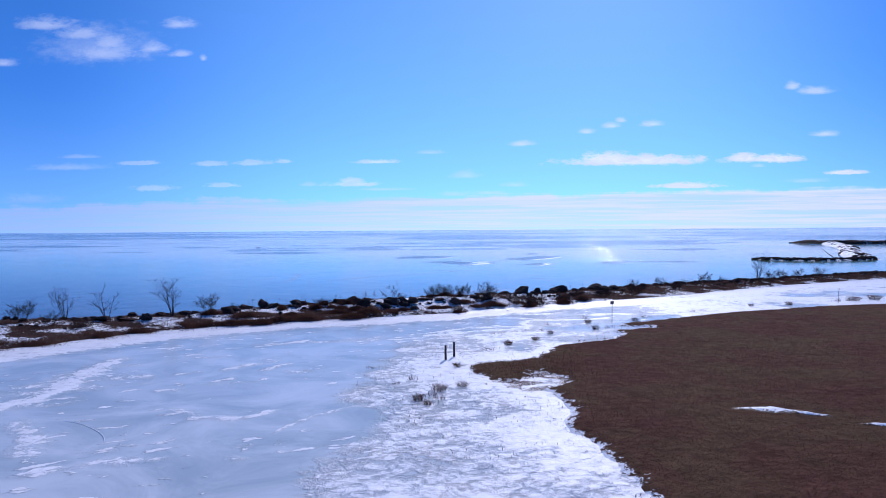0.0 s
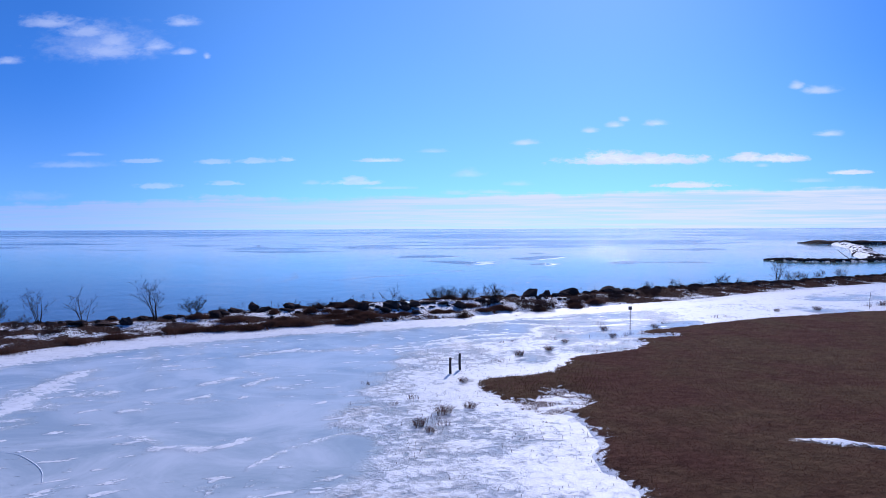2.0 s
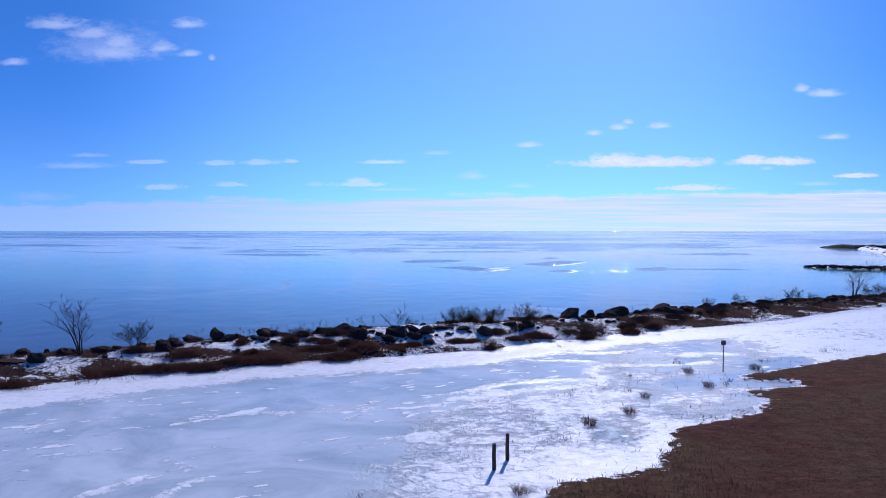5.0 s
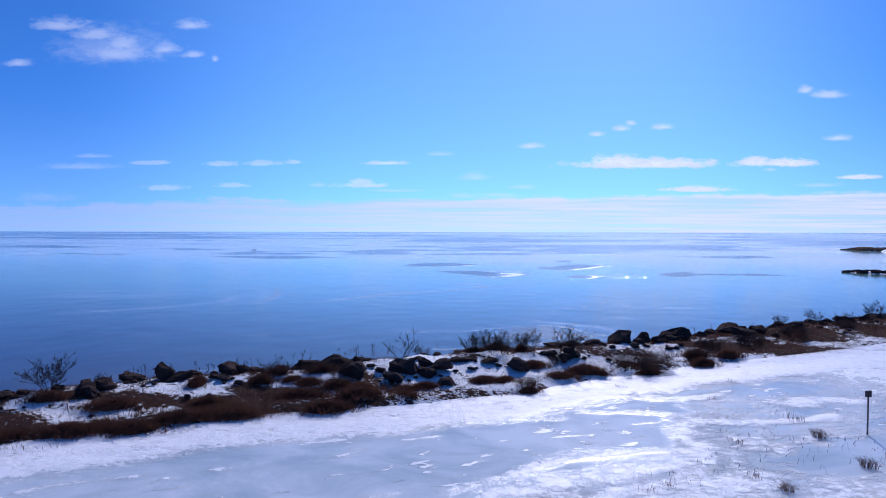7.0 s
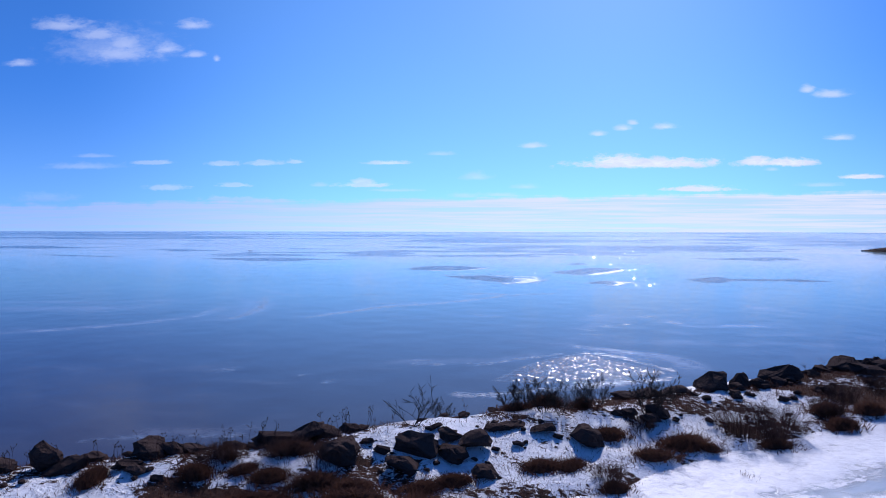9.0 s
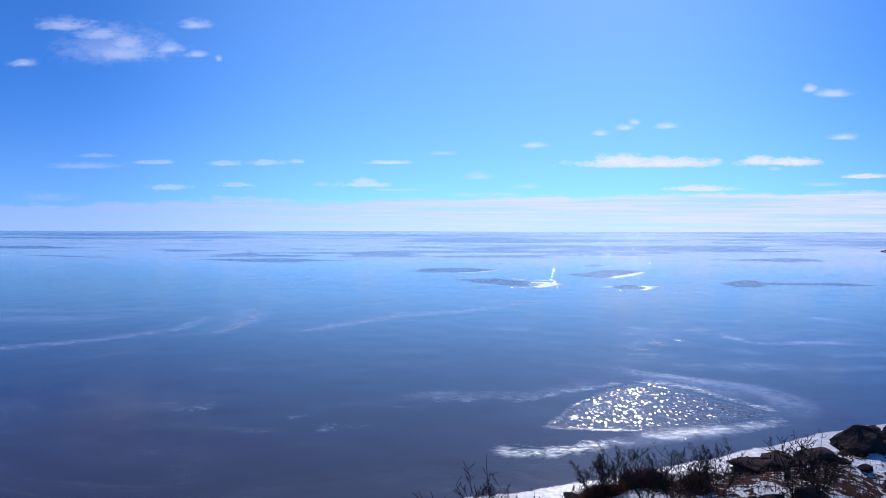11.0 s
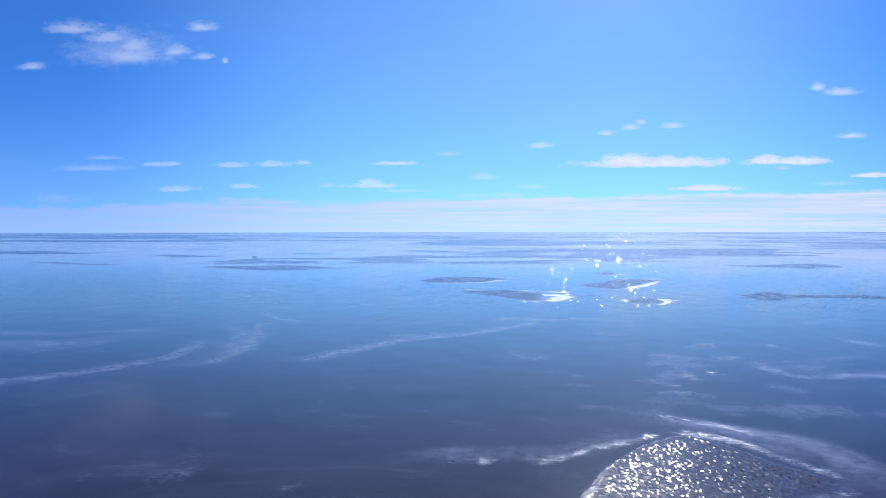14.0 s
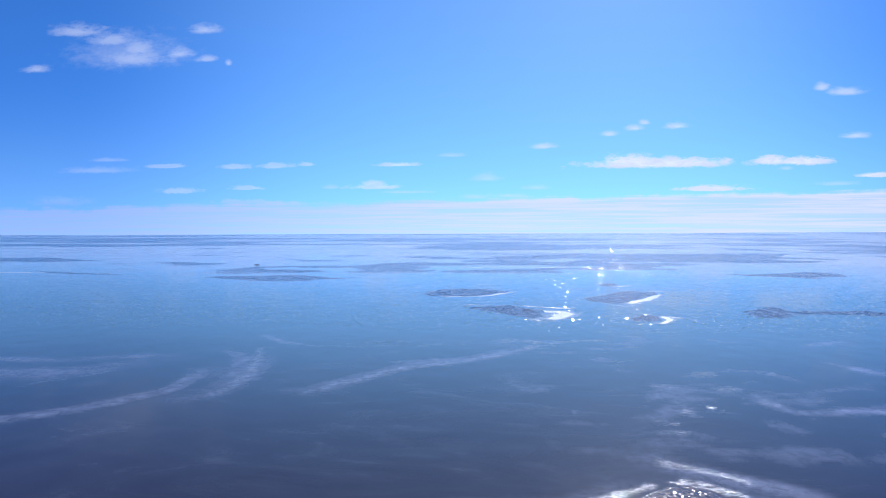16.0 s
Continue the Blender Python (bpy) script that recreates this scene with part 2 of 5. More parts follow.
    dull = n.math("MAXIMUM", n.math("MULTIPLY", white, n.step(y.outputs[1], 120.0, 260.0, 0.20, 0.12)), n.math("MULTIPLY", strand, 0.3))
    dull = n.math("MAXIMUM", dull, n.math("MULTIPLY", ruffled, n.math("MULTIPLY_ADD", sea, 0.01, 0.02)))
    n.plug(n.math("ADD", dull, n.math("MULTIPLY_ADD", wet, 0.05, n.step(y.outputs[1], 90.0, 220.0, 0.12, 0.06))), s.inputs["Roughness"])
    ripple = n.math("MULTIPLY", n.noise(p, 3.0, 1.0, 0.4, 0.3), 0.12)
    flat = n.math("ADD", n.math("MULTIPLY", grain, 0.012), n.math("MULTIPLY", fine, 0.035))
    flat = n.math("MULTIPLY", n.math("ADD", flat, n.math("MULTIPLY", n.math("MULTIPLY", white, grain), 0.25)), n.step(y.outputs[1], 100.0, 220.0, 1.0, 0.15))
    height = n.math("ADD", n.math("MULTIPLY", ripple, wet), n.math("MULTIPLY", flat, dry))
    bump(n, s, height, 0.9, 0.16)
    lean = n.mix(ruffled, s.inputs["Normal"].links[0].from_socket, facet)
    n.plug(n.vec("NORMALIZE", lean), s.inputs["Normal"])
    return m


def lagoon_material():
    m, n, s, p = material("lagoon_ice", 0.25, ior=1.31)
    snow = attribute(n, "snow")
    fine = n.noise(p, 0.9, 8.0, 0.66, 0.5)
    grain = n.noise(p, 5.0, 4.0, 0.6)
    clumps = n.noise(n.vec("MULTIPLY", p, (1.0, 1.5, 1.0)), 2.2, 5.0, 0.62, 0.8)
    turned = n.tree.nodes.new("ShaderNodeVectorRotate")
    n.plug(p, turned.inputs[0])
    turned.inputs["Angle"].default_value = radians(-24)
    combed = n.noise(n.vec("MULTIPLY", turned.outputs[0], (0.32, 1.0, 1.0)), 1.0, 7.0, 0.62, 0.9)
    flecks = n.noise(n.vec("MULTIPLY", turned.outputs[0], (0.7, 2.0, 1.0)), 1.0, 6.0, 0.6, 0.4)
    broken = n.math("ADD", n.math("MULTIPLY", n.math("SUBTRACT", fine, 0.5), 0.9), n.math("ADD", n.math("MULTIPLY", n.math("SUBTRACT", clumps, 0.5), 0.5), n.math("MULTIPLY", n.math("SUBTRACT", combed, 0.5), 0.85)))
    cover = n.math("ADD", snow, n.math("MULTIPLY", broken, n.math("MULTIPLY", n.step(snow, 0.0, 0.2, 0.3, 1.0), n.math("SUBTRACT", 1.0, attribute(n, "calm")))))
    pebbled = n.noise(n.vec("MULTIPLY", p, (1.0, 1.25, 1.0)), 2.2, 6.0, 0.68, 0.9)
    cover = n.math("ADD", cover, n.math("MULTIPLY", n.math("SUBTRACT", pebbled, 0.5), n.math("MULTIPLY", n.step(snow, 0.05, 0.35, 0.0, 1.25), n.math("SUBTRACT", 1.0, attribute(n, "calm")))))
    cover = n.math("MAXIMUM", cover, n.step(n.math("ADD", flecks, n.math("ADD", n.math("MULTIPLY", n.math("SUBTRACT", combed, 0.5), 0.35), n.math("MULTIPLY", n.math("SUBTRACT", n.noise(p, 0.14, 2.0), 0.5), 0.5))), 0.61, 0.70, 0.0, 0.74))
    white = n.step(cover, 0.36, 0.62)
    crust = n.math("MULTIPLY", n.step(cover, 0.10, 0.42), n.math("MULTIPLY", n.step(attribute(n, "crust"), 0.1, 0.8, 0.25, 1.0), n.step(attribute(n, "calm"), 0.0, 1.0, 1.0, 0.5)))
    cloudy = n.noise(n.vec("MULTIPLY", p, (0.20, 0.28, 1.0)), 1.0, 8.0, 0.66, 0.8)
    ice = n.mix(n.step(cloudy, 0.32, 0.68), (0.34, 0.405, 0.45), (0.56, 0.60, 0.645))
    dirty = n.mix(n.step(n.noise(p, 0.35, 5.0), 0.35, 0.7), (0.68, 0.69, 0.72), (0.74, 0.69, 0.65))
    base = n.mix(n.math("MULTIPLY", crust, 0.75), ice, dirty)
    n.plug(n.mix(white, base, n.mix(n.step(clumps, 0.3, 0.6), (0.66, 0.66, 0.69), (0.79, 0.79, 0.82))), s.inputs["Base Color"])
    n.plug(n.math("ADD", n.math("MULTIPLY", white, 0.22), n.step(crust, 0.0, 1.0, 0.20, 0.21)), s.inputs["Roughness"])
    height = n.math("ADD", n.math("MULTIPLY", n.math("MULTIPLY", n.math("ADD", n.math("MULTIPLY", pebbled, 0.8), n.math("MULTIPLY", combed, 0.35)), crust), 0.5), n.math("ADD", n.math("MULTIPLY", n.math("MULTIPLY", grain, crust), 0.14), n.math("MULTIPLY", white, 0.09)))
    bump(n, s, height, 0.95, 0.12)
    return m


def berm_material():
    m, n, s, p = material("berm_ground", 0.9, gloss=0.12)
    veg = attribute(n, "veg")
    fine = n.noise(p, 1.6, 8.0, 0.68, 0.6)
    grain = n.noise(n.vec("MULTIPLY", p, (6.0, 6.0, 2.0)), 1.0, 5.0, 0.7)
    fleck = n.noise(n.vec("MULTIPLY", p, (3.4, 6.0, 3.0)), 1.0, 5.0, 0.7, 0.8)
    bare = n.step(n.math("ADD", veg, n.math("ADD", n.math("MULTIPLY", n.math("SUBTRACT", fine, 0.5), 1.6), n.math("MULTIPLY", n.math("SUBTRACT", fleck, 0.5), 2.0))), 0.42, 0.50)
    earth = n.mix(n.step(grain, 0.3, 0.7), (0.026, 0.015, 0.013), (0.080, 0.043, 0.032))
    n.plug(n.mix(bare, (0.86, 0.87, 0.90), earth), s.inputs["Base Color"])
    n.plug(n.math("MULTIPLY_ADD", bare, 0.35, 0.55), s.inputs["Roughness"])
    bump(n, s, n.math("ADD", fine, n.math("ADD", n.math("MULTIPLY", grain, 0.3), n.math("MULTIPLY", fleck, 0.5))), 0.9, 0.24)
    return m


def turf_material():
    m, n, s, p = material("marsh_turf", 1.0, gloss=0.03)
    fine = n.noise(n.vec("MULTIPLY", p, (2.6, 4.0, 2.0)), 1.0, 7.0, 0.7, 0.5)
    patch = n.noise(p, 0.16, 5.0, 0.6, 0.4)
    low = n.mix(n.step(patch, 0.36, 0.64), (0.058, 0.026, 0.019), (0.064, 0.038, 0.023))
    high = n.mix(n.step(patch, 0.36, 0.64), (0.110, 0.052, 0.038), (0.115, 0.072, 0.042))
    lumps = n.noise(n.vec("MULTIPLY", p, (0.9, 1.5, 1.0)), 1.0, 6.0, 0.65, 0.5)
    tone = n.math("ADD", n.math("MULTIPLY", fine, 0.6), n.math("MULTIPLY", lumps, 0.4))
    specks = n.noise(p, 2.4, 7.0, 0.7, 0.4)
    rime = n.step(n.math("SUBTRACT", n.math("MULTIPLY", specks, 1.5), n.math("MULTIPLY", attribute(n, "depth"), 0.62)), 0.64, 0.74)
    n.plug(n.mix(rime, n.mix(n.step(tone, 0.36, 0.64), low, high), (0.84, 0.85, 0.88)), s.inputs["Base Color"])
    bump(n, s, tone, 1.0, 0.16)
    return m


def blade_material(name, dark, light):
    m, n, s, p = material(name, 0.9, gloss=0.05)
    each = n.add("NewGeometry", out=8)
    patch = n.noise(p, 0.2, 4.0, 0.6)
    tone = n.math("ADD", n.math("MULTIPLY", each, 0.6), n.step(patch, 0.3, 0.7, 0.0, 0.4))
    colour = n.mix(tone, dark, light)
    n.plug(colour, s.inputs["Base Color"])
    glow = n.tree.nodes.new("ShaderNodeBsdfTranslucent")
    n.plug(colour, glow.inputs[0])
    both = n.tree.nodes.new("ShaderNodeMixShader")
    both.inputs[0].default_value = 0.45
    n.plug(s.outputs[0], both.inputs[1])
    n.plug(glow.outputs[0], both.inputs[2])
    n.plug(both.outputs[0], n.tree.nodes["Material Output"].inputs[0])
    return m


def rock_material():
    m, n, s, p = material("riprap_rock", 0.95, gloss=0.03)
    each = n.tree.nodes.new("ShaderNodeObjectInfo").outputs["Random"]
    spots = n.noise(p, 3.0, 8.0, 0.65)
    stain = n.noise(p, 0.9, 4.0, 0.6, 0.6)
    tone = n.math("ADD", n.math("MULTIPLY", each, 0.5), n.math("MULTIPLY", stain, 0.6))
    plain = n.mix(tone, (0.038, 0.026, 0.025), (0.070, 0.048, 0.043))
    n.plug(n.mix(n.step(spots, 0.55, 0.85), plain, (0.048, 0.034, 0.030)), s.inputs["Base Color"])
    bump(n, s, n.math("ADD", spots, n.math("MULTIPLY", stain, 0.8)), 1.0, 0.22)
    return m


def bark_material(name, dark, light):
    m, n, s, p = material(name, 0.9, gloss=0.15)
    streak = n.noise(n.vec("MULTIPLY", p, (14.0, 14.0, 3.0)), 1.0, 5.0, 0.6)
    n.plug(n.mix(streak, dark, light), s.inputs["Base Color"])
    bump(n, s, streak, 0.5, 0.02)
    return m


def snow_material():
    m, n, s, p = material("snow", 0.55)
    lumps = n.noise(p, 2.5, 7.0, 0.6)
    n.plug(n.mix(lumps, (0.80, 0.81, 0.84), (0.90, 0.91, 0.93)), s.inputs["Base Color"])
    bump(n, s, lumps, 0.7, 0.1)
    return m


def thin_snow_material():
    m, n, s, p = material("thin_snow", 0.6)
    specks = n.noise(p, 3.2, 7.0, 0.7, 0.5)
    cover = n.step(n.math("ADD", attribute(n, "depth"), n.math("MULTIPLY", n.math("SUBTRACT", specks, 0.5), 2.4)), 0.30, 0.42)
    n.plug(n.mix(cover, n.mix(specks, (0.060, 0.030, 0.022), (0.120, 0.065, 0.045)), (0.86, 0.87, 0.90)), s.inputs["Base Color"])
    bump(n, s, specks, 0.8, 0.1)
    return m


def metal_material():
    m, n, s, p = material("weathered_metal", 0.5, 0.6)
    spots = n.noise(p, 12.0, 6.0, 0.6)
    n.plug(n.mix(n.step(spots, 0.4, 0.7), (0.10, 0.10, 0.11), (0.16, 0.11, 0.08)), s.inputs["Base Color"])
    return m


LAKE, LAGOON, BERM, TURF = lake_material(), lagoon_material(), berm_material(), turf_material()
ROCK, SNOW, METAL, THIN_SNOW = rock_material(), snow_material(), metal_material(), thin_snow_material()
MARSH_BLADE = blade_material("marsh_grass_blade", (0.085, 0.040, 0.030), (0.190, 0.105, 0.066))
TAN_BLADE = blade_material("tan_grass_blade", (0.055, 0.032, 0.020), (0.190, 0.125, 0.070))
BANK_BLADE = blade_material("bank_grass_blade", (0.048, 0.024, 0.020), (0.140, 0.070, 0.050))
BARK = bark_material("bark", (0.014, 0.011, 0.011), (0.045, 0.035, 0.032))
TWIG = bark_material("red_brown_twig", (0.040, 0.020, 0.018), (0.100, 0.052, 0.042))
RED_TWIG = bark_material("rust_red_twig", (0.075, 0.028, 0.022), (0.160, 0.066, 0.048))
WOOD = bark_material("weathered_wood", (0.030, 0.026, 0.026), (0.085, 0.070, 0.062))


# ---------------------------------------------------------------- shared tools
rng = np.random.default_rng(7)


def smooth(lo, hi, v):
    t = np.clip((v - lo) / (hi - lo), 0, 1)
    return t * t * (3 - 2 * t)


def lattice(ix, iy, seed):
    h = (ix.astype(np.int64) * 374761393 + iy.astype(np.int64) * 668265263 + seed * 2147483647) & 0xFFFFFFFF
    h = ((h ^ (h >> 13)) * 1274126177) & 0xFFFFFFFF
    return ((h ^ (h >> 16)) & 0xFFFF) / 65535.0


def value_noise(x, y, seed=0, octaves=4):
    """Smooth noise from 0 to 1, about 1 unit to a lump."""
    total, weight, size = 0.0, 0.0, 1.0
    for k in range(octaves):
        gx, gy = x * size, y * size
        ix, iy = np.floor(gx), np.floor(gy)
        fx, fy = gx - ix, gy - iy
        fx, fy = fx * fx * (3 - 2 * fx), fy * fy * (3 - 2 * fy)
        a, b = lattice(ix, iy, seed + k), lattice(ix + 1, iy, seed + k)
        c, d = lattice(ix, iy + 1, seed + k), lattice(ix + 1, iy + 1, seed + k)
        total = total + (a + (b - a) * fx + (c - a) * fy + (a - b - c + d) * fx * fy) / size
        weight += 1 / size
        size *= 2.03
    return total / weight


def spline(points, per=10):
    """A smooth line through the points."""
    p = np.array([points[0], *points, points[-1]], float)
    t = np.linspace(0, 1, per, endpoint=False)[:, None]
    out = []
    for a, b, c, d in zip(p, p[1:], p[2:], p[3:]):
        out.append(0.5 * (2 * b + (c - a) * t + (2 * a - 5 * b + 4 * c - d) * t * t + (3 * b - a - 3 * c + d) * t ** 3))
    return np.vstack([*out, p[-1:]])


def distance_to(line, x, y, closed=False):
    best = np.full(np.shape(x), 1e9)
    ends = np.vstack([line, line[:1]]) if closed else line
    for (ax, ay), (bx, by) in zip(ends, ends[1:]):
        dx, dy = bx - ax, by - ay
        t = np.clip(((x - ax) * dx + (y - ay) * dy) / max(dx * dx + dy * dy, 1e-9), 0, 1)
        best = np.minimum(best, np.hypot(x - ax - t * dx, y - ay - t * dy))
    return best


def inside_distance(line, x, y):
    """How far inside a closed outline, in metres; negative outside."""
    flag = np.zeros(np.shape(x), bool)
    for (ax, ay), (bx, by) in zip(line, np.roll(line, -1, 0)):
        if ay != by:
            flag ^= ((ay > y) != (by > y)) & (x < (bx - ax) * (y - ay) / (by - ay) + ax)
    d = distance_to(line, x, y, True)
    return np.where(flag, d, -d)


def mesh_of(name, verts, faces, mat, smooth_shade=False, **attributes):
    me = bpy.data.meshes.new(name)
    me.from_pydata(np.asarray(verts, float).tolist(), [], [tuple(f) for f in np.asarray(faces).tolist()] if not isinstance(faces, list) else faces)
    me.materials.append(mat)
    if smooth_shade:
        me.polygons.foreach_set("use_smooth", np.ones(len(me.polygons), bool))
    for key, values in attributes.items():
        me.attributes.new(key, "FLOAT", "POINT").data.foreach_set("value", np.asarray(values, np.float32).ravel())
    me.update()
    return me


def grid_mesh(name, x, y, z, mat, keep=None, **attributes):
    """A sheet over two-dimensional arrays of x, y and z; keep: which corners stay."""
    rows, cols = x.shape
    index = np.arange(rows * cols).reshape(rows, cols)
    quads = np.stack([index[:-1, :-1], index[:-1, 1:], index[1:, 1:], index[1:, :-1]], -1).reshape(-1, 4)
    verts = np.stack([x, y, z], -1).reshape(-1, 3)
    if keep is not None:
        quads = quads[keep.ravel()[quads].all(1)]
        used = np.unique(quads)
        order = np.full(rows * cols, -1)
        order[used] = np.arange(len(used))
        quads, verts = order[quads], verts[used]
        attributes = {k: np.asarray(v).ravel()[used] for k, v in attributes.items()}
    return mesh_of(name, verts, quads, mat, True, **attributes)


def blades(xyz, height, width, lean, mat, name, seed):
    """Thin pointed blades of grass, each of three triangles, on the given roots."""
    r = np.random.default_rng(seed)
    k = len(xyz)
    turn, bend = r.uniform(0, 2 * np.pi, k), r.uniform(0.1, 1, k) * lean
    h = height * r.uniform(0.5, 1.25, k)
    side = np.stack([np.cos(turn), np.sin(turn), np.zeros(k)], -1) * (width * r.uniform(0.6, 1.3, k))[:, None]
    fall = r.uniform(0, 2 * np.pi, k)
    tip = np.stack([np.cos(fall) * bend * h, np.sin(fall) * bend * h, h], -1)
    mid = tip * np.array([0.38, 0.38, 0.6])
    verts = np.stack([xyz - side, xyz + side, xyz + mid - side * 0.7, xyz + mid + side * 0.7, xyz + tip], 1).reshape(-1, 3)
    base = np.arange(k)[:, None] * 5
    faces = np.concatenate([base + [0, 1, 3], base + [0, 3, 2], base + [2, 3, 4]])
    return mesh_of(name, verts, faces, mat)


def tube(lines, sides, name, mat):
    """Tapered rods: each line holds two ends and two radii."""
    a = np.array([l[0] for l in lines], float)
    b = np.array([l[1] for l in lines], float)
    ra, rb = np.array([l[2] for l in lines]), np.array([l[3] for l in lines])
    way = b - a
    way /= np.linalg.norm(way, axis=1, keepdims=True) + 1e-9
    help_ = np.where(np.abs(way[:, 2:3]) > 0.9, [[1.0, 0, 0]], [[0, 0, 1.0]])
    p = np.cross(way, help_)
    p /= np.linalg.norm(p, axis=1, keepdims=True)
    q = np.cross(way, p)
    ang = np.arange(sides) * 2 * np.pi / sides
    ring = np.cos(ang)[None, :, None] * p[:, None] + np.sin(ang)[None, :, None] * q[:, None]
    verts = np.concatenate([a[:, None] + ring * ra[:, None, None], b[:, None] + ring * rb[:, None, None]], 1).reshape(-1, 3)
    base = np.arange(len(lines))[:, None] * 2 * sides
    faces = []
    for k in range(sides):
        j = (k + 1) % sides
        faces.append(base + [k, j, sides + j, sides + k])
    return mesh_of(name, verts, np.concatenate(faces), mat, True)


def part(name, me, parent, label=""):
    ob = new(name, me)
    ob.parent = parent
    return tagged(ob, label) if label else ob


# ---------------------------------------------------------------- plan of the shore
BANK_X = [-4900, -400, -120, -45, -30, -25, -20, -15, -10, -5, 0, 5, 10, 18, 26, 36, 46, 62, 120, 400, 4900]
BANK_NEAR = [46, 46, 45, 42, 42.9, 49.0, 52.7, 55.1, 57.2, 58.9, 61.0, 63.9, 67.2, 71, 74.5, 82, 88, 96, 118, 160, 160]
BANK_CREST = [56, 56, 55, 52.6, 54.3, 56.8, 59.4, 60.8, 62.5, 65.0, 67.4, 69.6, 72.2, 77, 81.5, 86.5, 91.5, 100, 123, 168, 168]


def near_edge(x):
    return np.interp(x, BANK_X, BANK_NEAR) + (value_noise(x * 0.35, x * 0 + 3.3, 11, 3) - 0.5) * 1.1


def crest_line(x):
    return np.interp(x, BANK_X, BANK_CREST)


def crest_height(x):
    return np.interp(x, [-60, -30, -18, -12, -6, -1, 3, 6, 9, 60], [0.6, 0.65, 0.82, 1.0, 1.15, 1.1, 1.05, 0.92, 0.85, 0.75])


def berm_height(x, y):
    lo, top = near_edge(x), crest_line(x)
    v = (y - lo) / (top - lo)
    rise = 0.42 * smooth(-0.10, 0.16, v) + 0.58 * smooth(0.2, 0.95, v)
    over = y - top
    z = rise * crest_height(x) - smooth(0.2, 2.6, over) * (crest_height(x) + 0.35)
    lumps = value_noise(x * 0.9, y * 0.9, 21, 4) - 0.5
    return z + lumps * 0.38 * smooth(0.02, 0.25, v) * (1 - smooth(1.5, 2.6, over))


MARSH = np.array([(7.2, 24.6), (6.7, 27), (5.7, 29.6), (6.5, 31.7), (6.0, 34), (5.6, 35), (6.7, 36), (7, 37.3), (5.6, 38.7), (4.4, 36.5), (2.9, 36.6), (1.5, 39.5),
                  (2, 40.5), (5.8, 42), (7.3, 45.3), (8, 46.5), (12.2, 48.3), (13.4, 50.4), (13.1, 51.9), (16.9, 53.1), (16.6, 54.1), (14.0, 54.6), (14.6, 55.4), (19.2, 58), (25.6, 61.5), (31.8, 64),
                  (37, 66.3), (46, 68.5), (90, 86), (90, -60), (13, -60), (9, 15)])


def marsh_depth(x, y):
    wob = (value_noise(x * 1.6, y * 1.6, 31, 4) - 0.5) * 0.55
    return inside_distance(MARSH, x, y) + wob


